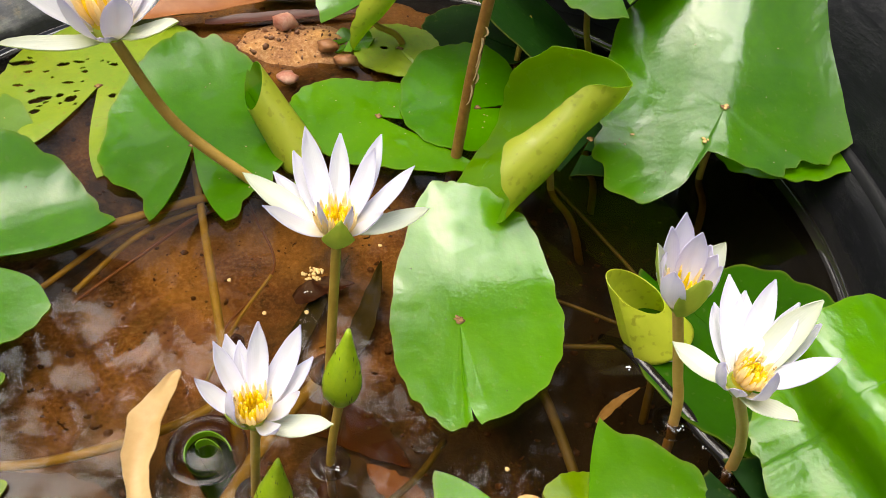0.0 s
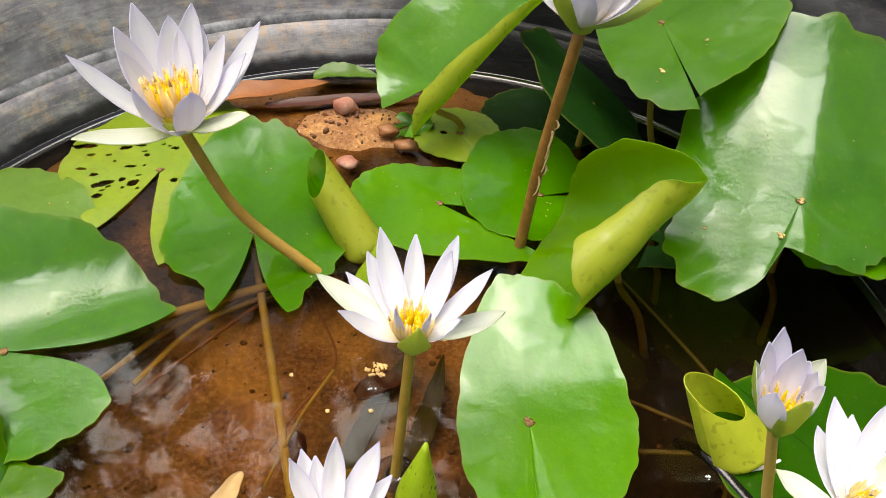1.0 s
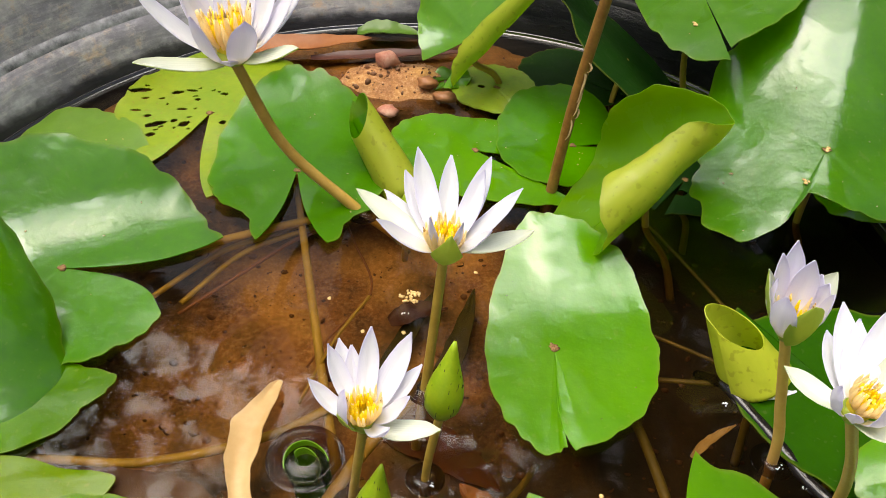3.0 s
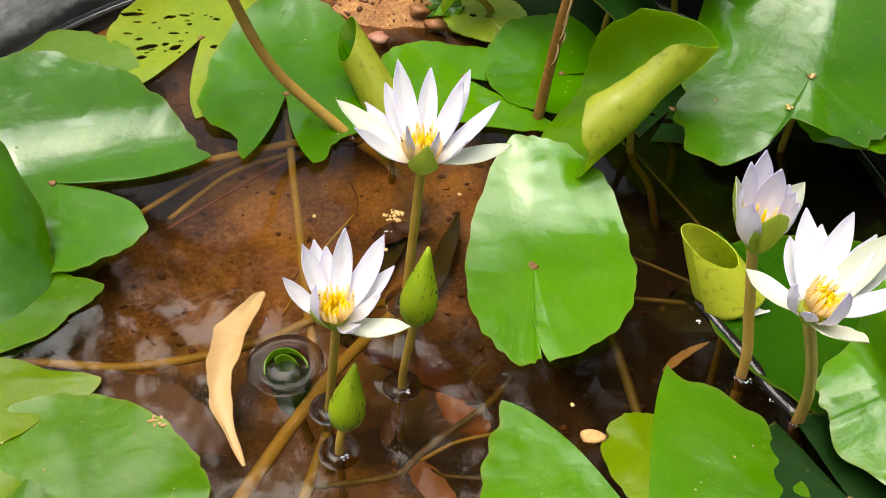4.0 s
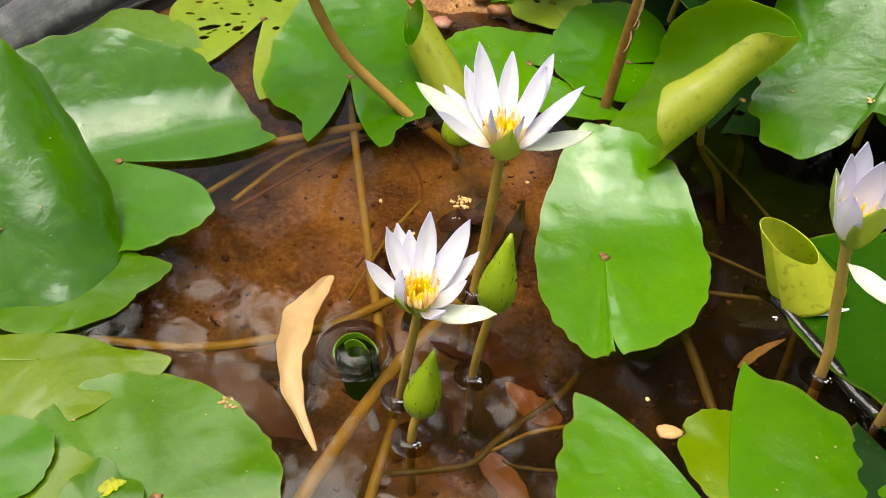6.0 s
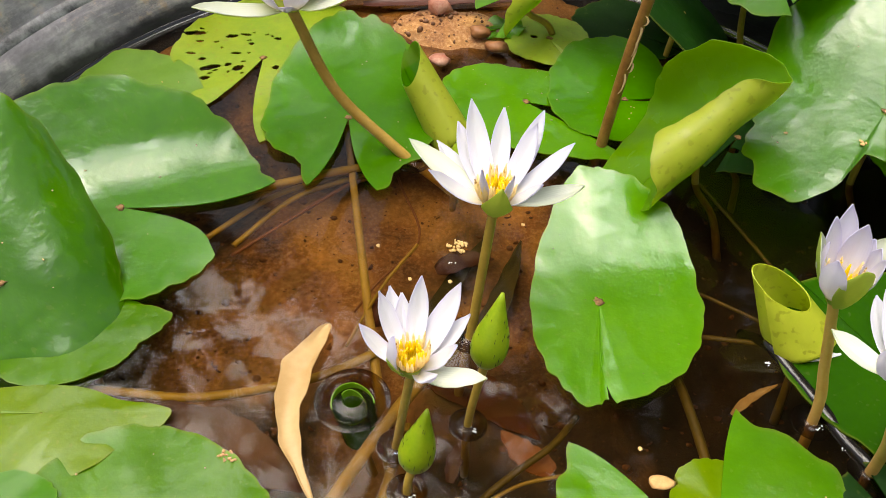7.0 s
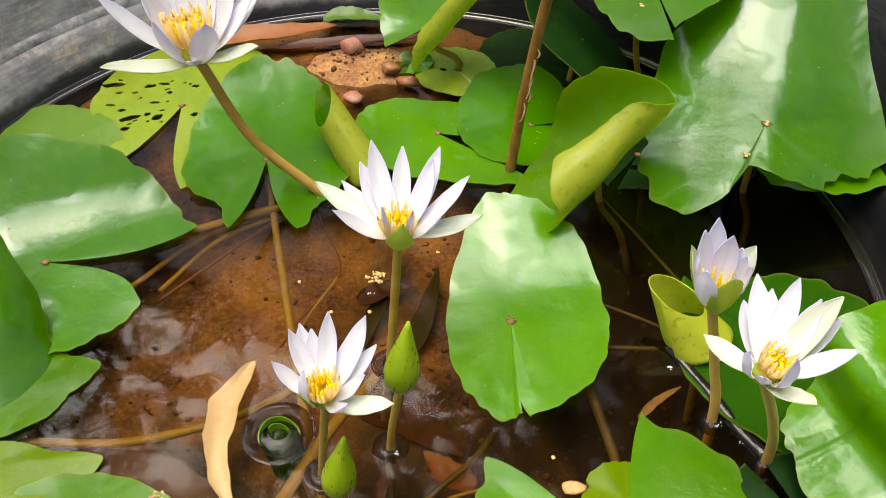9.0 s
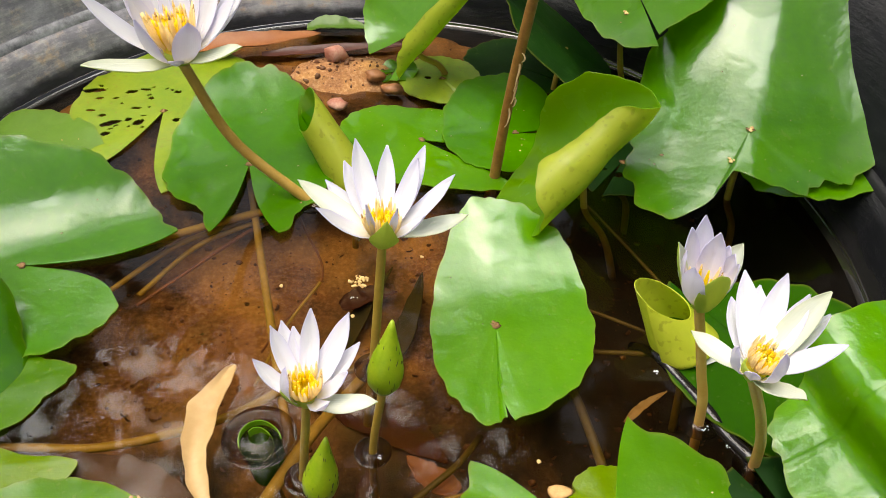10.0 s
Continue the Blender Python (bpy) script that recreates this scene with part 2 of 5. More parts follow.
CRUMB = plain("pollen_crumb", (0.55, 0.34, 0.10), (0.75, 0.52, 0.22), 300.0, 0.7, 0.4)
FOAM = plain("foam_white", (0.7, 0.7, 0.66), (0.85, 0.85, 0.82), 400.0, 0.5, 0.3)
SCAR = plain("leaf_scar", (0.16, 0.07, 0.02), (0.32, 0.17, 0.06), 260.0, 0.7, 0.5)
STONE_RED = plain("stone_red", (0.30, 0.06, 0.03), (0.52, 0.30, 0.20), 60.0, 0.6, 0.5)
GRIT = plain("grit_brown", (0.09, 0.035, 0.014), (0.24, 0.10, 0.038), 60.0, 0.6, 0.5)
STONE_BROWN = plain("stone_brown", (0.22, 0.08, 0.025), (0.38, 0.16, 0.055), 60.0, 0.5, 0.5)
BARK = plain("bark", (0.07, 0.05, 0.035), (0.14, 0.10, 0.07), 9.0, 0.85, 0.6, dist=0.02)
TREE_LEAF = plain("tree_foliage", (0.035, 0.075, 0.015), (0.08, 0.14, 0.03), 3.0, 0.5, 0.1, through_light=0.2, glow=(0.15, 0.25, 0.03))
SOIL = plain("dark_soil", (0.018, 0.014, 0.011), (0.05, 0.04, 0.03), 6.0, 0.9, 0.6, dist=0.02)


def sand_material():
    m, nt, bs = nodes_of("red_sand")
    col = ramp(nt, noise_tex(nt, 16.0, 5.0), [(0.28, (0.07, 0.028, 0.008)), (0.43, (0.32, 0.13, 0.032)), (0.60, (0.68, 0.35, 0.09))])
    grit = noise_tex(nt, 260.0, 5.0, 0.75)
    silt = ramp(nt, noise_tex(nt, 6.0, 7.0, 0.62, distort=0.6), [(0.44, (0, 0, 0)), (0.60, (1, 1, 1))])
    col = mix(nt, 0.4, col, ramp(nt, grit, [(0.36, (0.07, 0.025, 0.010)), (0.5, (0.32, 0.13, 0.045)), (0.64, (0.66, 0.42, 0.22))]))
    col = mix(nt, math_node(nt, "MULTIPLY", silt, 0.92), col, (0.026, 0.012, 0.006))
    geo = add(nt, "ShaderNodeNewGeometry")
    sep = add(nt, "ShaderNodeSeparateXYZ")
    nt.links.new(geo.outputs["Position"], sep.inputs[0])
    # Shade and the water's absorption, put into the sand colour by depth.
    depth_shade = ramp(nt, math_node(nt, "MULTIPLY_ADD", noise_tex(nt, 9.0, 4.0), 0.4, math_node(nt, "MULTIPLY", sep.outputs[2], -8.0)), [(0.86, (0, 0, 0)), (1.12, (1, 1, 1))])
    col = mix(nt, math_node(nt, "MULTIPLY", depth_shade, 0.9), col, (0.018, 0.011, 0.006))
    nt.links.new(col, bs.inputs["Base Color"])
    bs.inputs["Roughness"].default_value = 0.75
    bump(nt, bs, math_node(nt, "ADD", grit, noise_tex(nt, 60.0)), 0.6, 0.003)
    return m


def tub_material():
    """Black rubber with dried mud in patches, fine scratches and a wet clean band at the waterline."""
    m, nt, bs = nodes_of("tub_rubber")
    geo = add(nt, "ShaderNodeNewGeometry")
    sep = add(nt, "ShaderNodeSeparateXYZ")
    nt.links.new(geo.outputs["Position"], sep.inputs[0])
    z = sep.outputs[2]
    way = math_node(nt, "ARCTAN2", math_node(nt, "SUBTRACT", sep.outputs[1], 0.48), math_node(nt, "ADD", sep.outputs[0], 0.10))
    st = add(nt, "ShaderNodeCombineXYZ")
    nt.links.new(math_node(nt, "MULTIPLY", way, 2.6), st.inputs[0])
    nt.links.new(math_node(nt, "MULTIPLY", z, 34.0), st.inputs[1])
    streak = add(nt, "ShaderNodeTexNoise")
    streak.inputs["Scale"].default_value, streak.inputs["Detail"].default_value = 3.0, 12.0
    streak.inputs["Roughness"].default_value, streak.inputs["Distortion"].default_value = 0.72, 0.15
    nt.links.new(st.outputs[0], streak.inputs["Vector"])
    blotch = noise_tex(nt, 8.0, 10.0, 0.72)
    tone = math_node(nt, "MULTIPLY_ADD", streak.outputs["Fac"], 0.3, math_node(nt, "MULTIPLY", blotch, 0.7))
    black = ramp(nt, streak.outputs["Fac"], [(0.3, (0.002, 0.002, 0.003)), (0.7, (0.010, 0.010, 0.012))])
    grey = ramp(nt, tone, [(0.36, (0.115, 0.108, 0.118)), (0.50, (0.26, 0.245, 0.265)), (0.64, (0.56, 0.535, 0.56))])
    mud = ramp(nt, math_node(nt, "MULTIPLY_ADD", streak.outputs["Fac"], 0.3, math_node(nt, "MULTIPLY", noise_tex(nt, 17.0, 9.0, 0.72), 0.7)), [(0.48, (0, 0, 0)), (0.57, (1, 1, 1))])
    high = ramp(nt, math_node(nt, "MULTIPLY", z, 8.0), [(0.08, (0.0, 0.0, 0.0)), (0.16, (1, 1, 1)), (0.5, (0.85, 0.85, 0.85)), (1.0, (0.7, 0.7, 0.7))])
    mudcol = ramp(nt, noise_tex(nt, 70.0, 5.0), [(0.35, (0.34, 0.32, 0.31)), (0.50, (0.52, 0.48, 0.45)), (0.60, (0.64, 0.46, 0.31))])
    # Dusty grey on the lit left; shade painted near black on the right.
    lit_dusty = ramp(nt, math_node(nt, "MULTIPLY_ADD", noise_tex(nt, 6.0, 3.0), 0.25, math_node(nt, "MULTIPLY_ADD", sep.outputs[0], 1.0, 0.55)), [(0.48, (1, 1, 1)), (0.66, (0, 0, 0))])
    dust = math_node(nt, "MULTIPLY", math_node(nt, "MULTIPLY", mud, high), lit_dusty)
    col = mix(nt, math_node(nt, "MULTIPLY", dust, 0.8), mix(nt, lit_dusty, black, grey), mudcol)
    wisps = ramp(nt, noise_tex(nt, 55.0, 6.0, 0.7, distort=2.5), [(0.60, (0, 0, 0)), (0.72, (1, 1, 1))])
    col = mix(nt, math_node(nt, "MULTIPLY", math_node(nt, "MULTIPLY", math_node(nt, "MULTIPLY", wisps, high), lit_dusty), 0.5), col, (0.42, 0.41, 0.42))
    wet = ramp(nt, math_node(nt, "MULTIPLY_ADD", noise_tex(nt, 30.0), 0.02, z), [(0.022, (1, 1, 1)), (0.03, (0, 0, 0))])
    col = mix(nt, math_node(nt, "MULTIPLY", wet, 0.92), col, (0.014, 0.013, 0.013))
    nt.links.new(col, bs.inputs["Base Color"])
    nt.links.new(math_node(nt, "MULTIPLY_ADD", wet, -0.3, math_node(nt, "MULTIPLY_ADD", dust, 0.25, 0.42)), bs.inputs["Roughness"])
    bs.inputs["Specular IOR Level"].default_value = 0.22
    bump(nt, bs, math_node(nt, "ADD", streak.outputs["Fac"], math_node(nt, "MULTIPLY", mud, 0.6)), 0.35, 0.002)
    return m


def moulding_material():
    """The same rubber, scuffed pale on the dusty side and painted near black for shade on the other."""
    m, nt, bs = nodes_of("moulding_worn")
    geo = add(nt, "ShaderNodeNewGeometry")
    sep = add(nt, "ShaderNodeSeparateXYZ")
    nt.links.new(geo.outputs["Position"], sep.inputs[0])
    lit_dusty = ramp(nt, math_node(nt, "MULTIPLY_ADD", noise_tex(nt, 6.0, 3.0), 0.25, math_node(nt, "MULTIPLY_ADD", sep.outputs[0], 1.0, 0.55)), [(0.42, (1, 1, 1)), (0.66, (0, 0, 0))])
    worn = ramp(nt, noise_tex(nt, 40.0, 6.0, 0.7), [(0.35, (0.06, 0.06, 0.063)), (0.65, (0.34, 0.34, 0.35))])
    nt.links.new(mix(nt, lit_dusty, (0.008, 0.008, 0.009), worn), bs.inputs["Base Color"])
    bs.inputs["Roughness"].default_value = 0.55
    bs.inputs["Specular IOR Level"].default_value = 0.25
    bump(nt, bs, noise_tex(nt, 120.0, 5.0), 0.5, 0.001)
    return m


def water_material():
    m, nt, bs = nodes_of("pond_water")
    bs.inputs["Base Color"].default_value = (0.19, 0.115, 0.036, 1.0)
    bs.inputs["Roughness"].default_value = 0.045
    bs.inputs["IOR"].default_value = 1.33
    bs.inputs["Transmission Weight"].default_value = 1.0
    bump(nt, bs, math_node(nt, "MULTIPLY_ADD", noise_tex(nt, 46.0, 2.0, 0.5, distort=0.6), 0.09, noise_tex(nt, 11.0, 2.0, 0.35)), 0.26, 0.004)
    return m


SAND, TUB, WATER = sand_material(), tub_material(), water_material()


# ---------------------------------------------------------------- mesh helpers
def link(name, bm, mats, parent=None, label="", smooth=True):
    me = bpy.data.meshes.new(name)
    bm.to_mesh(me)
    bm.free()
    for m in mats if isinstance(mats, (list, tuple)) else [mats]:
        me.materials.append(m)
    if smooth:
        me.polygons.foreach_set("use_smooth", [True] * len(me.polygons))
    ob = new(name, me)
    if parent is not None:
        ob.parent = parent
    if label:
        tagged(ob, label)
    return ob


def part(name, bm, material, parent, label=""):
    return link(name, bm, material, parent, label)


def thing(name, at, label, category, group="", kind=""):
    ob = new(name)
    ob.empty_display_size = 0.02
    ob.location = at
    return tagged(ob, label, category, group, kind)


def sheet(points, uvs, closed=False, mats=(0, 0), thick=0.0, skip=None):
    """A grid of points (rows x columns) as a surface, with a second side thick below it and closed edges."""
    pts = np.array(points, dtype=float)
    nr, nc = pts.shape[:2]
    du = np.gradient(pts, axis=0)
    dv = np.gradient(pts, axis=1)
    nrm = np.cross(du, dv)
    nrm /= np.maximum(np.linalg.norm(nrm, axis=2, keepdims=True), 1e-9)
    bm = bmesh.new()
    lay = bm.loops.layers.uv.new("UVMap")
    top = [[bm.verts.new(pts[i, j]) for j in range(nc)] for i in range(nr)]
    sides = [(top, mats[0], False)]
    if thick:
        low = pts - nrm * thick
        bot = [[bm.verts.new(low[i, j]) for j in range(nc)] for i in range(nr)]
        sides.append((bot, mats[1], True))
    jn = nc if closed else nc - 1

    def face(vs, us, mi):
        try:
            f = bm.faces.new(vs)
        except ValueError:
            return
        f.material_index = mi
        for lp, u in zip(f.loops, us):
            lp[lay].uv = u

    for grid, mi, flip in sides:
        for i in range(nr - 1):
            for j in range(jn):
                if skip is not None and skip(i, j):
                    continue
                k = (j + 1) % nc
                vs = [grid[i][j], grid[i + 1][j], grid[i + 1][k], grid[i][k]]
                us = [uvs[i][j], uvs[i + 1][j], uvs[i + 1][k], uvs[i][k]]
                face(vs[::-1] if flip else vs, us[::-1] if flip else us, mi)
    if thick:
        bm.edges.ensure_lookup_table()
        n = nr * nc
        bm.verts.index_update()
        flat = [v for row in top for v in row]
        lowflat = [v for row in bot for v in row]
        for e in [e for e in bm.edges if e.is_boundary and e.verts[0].index < n and e.verts[1].index < n]:
            a, b = e.verts[0].index, e.verts[1].index
            lp = e.link_loops[0]
            if lp.vert.index == a:
                a, b = b, a
            u = lp[lay].uv.copy()
            face([flat[a], flat[b], lowflat[b], lowflat[a]], [u] * 4, mats[0])
            e.smooth = False
            other = bm.edges.get((lowflat[a], lowflat[b]))
            if other:
                other.smooth = False
    return bm


def smooth_path(points, n):
    """n points on a Catmull-Rom curve through the given ones."""
    p = [Vector(q) for q in points]
    p = [2 * p[0] - p[1], *p, 2 * p[-1] - p[-2]]
    out = []
    segs = len(p) - 3
    for k in range(n):
        f = k / (n - 1) * segs
        i = min(int(f), segs - 1)
        t = f - i
        a, b, c, d = p[i], p[i + 1], p[i + 2], p[i + 3]
        out.append(0.5 * ((2 * b) + (c - a) * t + (2 * a - 5 * b + 4 * c - d) * t * t + (3 * b - a - 3 * c + d) * t ** 3))
    return out


def tube(points, radii, n=24, sides=12, rough=0.04):
    """A round stalk along a curve with slightly uneven thickness and closed ends."""
    path = smooth_path(points, n)
    bm = bmesh.new()
    rings = []
    ref = Vector((0.37, 0.2, 0.9)).normalized()
    for i, p in enumerate(path):
        d = (path[min(i + 1, n - 1)] - path[max(i - 1, 0)]).normalized()
        u = d.cross(ref).normalized()
        w = d.cross(u)
        f = i / (n - 1) * (len(radii) - 1)
        k = min(int(f), len(radii) - 2)
        r = radii[k] + (radii[k + 1] - radii[k]) * (f - k)
        r *= 1 + rough * noise.noise(p * 90)
        rings.append([bm.verts.new(p + r * (math.cos(a) * u + math.sin(a) * w)) for a in (2 * math.pi * s / sides for s in range(sides))])
    for a, b in zip(rings, rings[1:]):
        for s in range(sides):
            bm.faces.new((a[s], a[(s + 1) % sides], b[(s + 1) % sides], b[s]))
    bm.faces.new(rings[0][::-1])
    bm.faces.new(rings[-1])
    bmesh.ops.recalc_face_normals(bm, faces=bm.faces)
    return bm


def lathe(profile, sides=96, mats=None, closed=False):
    """A round body from (radius, height) pairs."""
    bm = bmesh.new()
    lay = bm.loops.layers.uv.new("UVMap")
    rings = [[bm.verts.new((r * math.cos(2 * math.pi * s / sides), r * math.sin(2 * math.pi * s / sides), z)) for s in range(sides)] for r, z in profile]
    pairs = list(zip(range(len(rings)), range(1, len(rings))))
    if closed:
        pairs.append((len(rings) - 1, 0))
    for i, k in pairs:
        for s in range(sides):
            t = (s + 1) % sides
            f = bm.faces.new((rings[i][s], rings[i][t], rings[k][t], rings[k][s]))
            for lp, uv in zip(f.loops, ((s / sides, i / 20), ((s + 1) / sides, i / 20), ((s + 1) / sides, k / 20), (s / sides, k / 20))):
                lp[lay].uv = uv
    bmesh.ops.recalc_face_normals(bm, faces=bm.faces)
    return bm


def blob(radius, seed, squash=(1, 1, 1), rough=0.35, subdiv=2):
    """An uneven lump."""
    bm = bmesh.new()
    bmesh.ops.create_icosphere(bm, subdivisions=subdiv, radius=1.0)
    for v in bm.verts:
        k = 1 + rough * noise.noise(v.co * 1.6 + Vector((seed * 3.1, seed, 0)))
        v.co = Vector((v.co.x * squash[0], v.co.y * squash[1], v.co.z * squash[2])) * radius * k
    return bm


def polar(az, d=1.0):
    return Vector((math.cos(radians(az)) * d, math.sin(radians(az)) * d, 0))


def sand_height(x, y):
    """The tub's sand: bare at the back, falling away to the front and to the shaded side."""
    base = max(-0.022 - 0.17 * max(0.0, 0.76 - y), -0.092)
    # Lowered on the shaded side so the depth colour darkens it.
    side = max(0.0, x + 0.045 - 0.3 * max(0.0, 0.62 - y))
    base = max(base - 0.5 * side, -0.15)
    mound = 0.034 * math.exp(-((x + 0.14) / 0.095) ** 2 - ((y - 0.762) / 0.062) ** 2)
    return base + mound + 0.006 * noise.noise(Vector((x * 14, y * 14, 0))) + 0.003 * noise.noise(Vector((x * 45, y * 45, 3)))


# ---------------------------------------------------------------- structure: ground, tub, sand, water
TUB_X, TUB_Y = -0.10, 0.48


def build_ground():
    bm = bmesh.new()
    n = 40
    ext = [(-1 if k < 0 else 1) * (abs(k) / n) ** 3 * 400 for k in range(-n, n + 1)]
    grid = [[bm.verts.new((x, y, -0.24 + 0.02 * noise.noise(Vector((x * 2, y * 2, 0))) * min(1, 3 / (1 + abs(x) + abs(y))))) for x in ext] for y in ext]
    for a, b in zip(grid, grid[1:]):
        for i in range(2 * n):
            bm.faces.new((a[i], a[i + 1], b[i + 1], b[i]))
    ob = link("ground", bm, SOIL)
    tagged(ob, "dark bare soil around the tub", "ground", kind="structure")


def build_tub():
    tub = thing("rubber_tub", (TUB_X, TUB_Y, -0.235), "round black rubber tub with dried mud on its wall", "tub")
    z0 = 0.235
    inner = [(0.02, -0.21), (0.30, -0.21), (0.345, -0.195), (0.372, -0.12), (0.388, -0.05), (0.3985, -0.004), (0.4045, 0.012), (0.412, 0.035), (0.419, 0.0495), (0.4225, 0.0505), (0.4245, 0.0535), (0.4255, 0.057), (0.430, 0.072), (0.439, 0.10), (0.448, 0.122), (0.458, 0.141), (0.471, 0.156), (0.487, 0.163), (0.503, 0.160), (0.514, 0.149), (0.517, 0.134), (0.509, 0.121), (0.497, 0.112), (0.487, 0.08), (0.462, -0.05), (0.425, -0.2), (0.40, -0.225), (0.02, -0.225)]
    bm = lathe([(r + 0.007, z + z0) for r, z in inner], 160)
    for v in bm.verts:
        a = math.atan2(v.co.y, v.co.x)
        k = 1 + 0.006 * math.sin(2 * a + 0.6) + 0.004 * noise.noise(Vector((math.cos(a) * 2, math.sin(a) * 2, v.co.z * 6)))
        v.co.x *= k
        v.co.y *= k
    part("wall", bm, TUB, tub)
    bm = lathe([(0.4250, 0.0455 + z0), (0.4258, 0.0495 + z0), (0.4278, 0.0532 + z0), (0.4312, 0.0572 + z0), (0.436, 0.052 + z0)], 160, closed=True)
    for v in bm.verts:
        a = math.atan2(v.co.y, v.co.x)
        k = 1 + 0.006 * math.sin(2 * a + 0.6) + 0.004 * noise.noise(Vector((math.cos(a) * 2, math.sin(a) * 2, v.co.z * 6)))
        v.co.x *= k
        v.co.y *= k
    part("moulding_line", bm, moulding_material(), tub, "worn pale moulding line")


def build_sand():
    bm = bmesh.new()
    n = 150
    R = 0.405
    rows = []
    for i in range(n + 1):
        row = []
        for j in range(n + 1):
            x, y = -R + 2 * R * i / n, -R + 2 * R * j / n
            d = math.hypot(x, y)
            row.append(bm.verts.new((TUB_X + x, TUB_Y + y, sand_height(TUB_X + x, TUB_Y + y))) if d < 0.40 else None)
        rows.append(row)
    for a, b in zip(rows, rows[1:]):
        for j in range(n):
            vs = [v for v in (a[j], b[j], b[j + 1], a[j + 1]) if v]
            if len(vs) >= 3:
                bm.faces.new(vs)
    bmesh.ops.recalc_face_normals(bm, faces=bm.faces)
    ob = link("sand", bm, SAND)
    tagged(ob, "red-brown gritty sand on the bottom of the tub", "sand", kind="structure")


def build_water():
    bm = bmesh.new()
    bmesh.ops.create_circle(bm, cap_ends=True, segments=160, radius=0.4075)
    bmesh.ops.translate(bm, verts=bm.verts, vec=(TUB_X, TUB_Y, 0))
    for f in bm.faces:
        if f.normal.z < 0:
            f.normal_flip()
    ob = link("water", bm, WATER)
    ob.visible_shadow = False
    tagged(ob, "still tea-brown water filling the tub", "water", kind="structure")


def build_water_edge():
    """The water's rim, drawn up a little where it wets the wall."""
    m, nt, bs = nodes_of("wet_rim")
    bs.inputs["Base Color"].default_value = (0.012, 0.010, 0.009, 1.0)
    bs.inputs["Roughness"].default_value = 0.06
    bs.inputs["Specular IOR Level"].default_value = 1.0
    bump(nt, bs, noise_tex(nt, 90.0), 0.12, 0.001)
    bm = lathe([(0.4000, 0.0002), (0.4022, 0.0005), (0.4052, 0.0016), (0.4061, 0.0026), (0.4067, 0.0044), (0.4090, 0.0044), (0.4090, 0.0002)], 200)
    for v in bm.verts:
        a = math.atan2(v.co.y, v.co.x)
        k = 1 + 0.006 * math.sin(2 * a + 0.6) + 0.004 * noise.noise(Vector((math.cos(a) * 2, math.sin(a) * 2, (v.co.z + 0.235) * 6)))
        v.co.x, v.co.y = v.co.x * k + TUB_X, v.co.y * k + TUB_Y
    ob = link("water_edge", bm, m)
    tagged(ob, "wet rim of the water along the tub wall", "water", kind="structure")


build_water_edge()
build_ground()
build_tub()
build_sand()
build_water()


# ---------------------------------------------------------------- lily leaves
def bend(p, az, d0, rad, most=400):
    """Rolls what lies farther than d0 towards az about a level axis, up (rad > 0) or down, by most degrees and then straight on."""
    u = polar(az)
    d = p.x * u.x + p.y * u.y
    if d <= d0:
        return p
    side = Vector((p.x, p.y, 0)) - u * d
    a = (d - d0) / abs(rad)
    s = 1 if rad > 0 else -1
    r = abs(rad) - s * p.z
    far = max(0.0, a - radians(most)) * abs(rad)
    a = min(a, radians(most))
    dn = d0 + r * math.sin(a) + far * math.cos(a)
    return side + u * dn + Vector((0, 0, s * (abs(rad) - r * math.cos(a) + far * math.sin(a))))


SURFACE = {}


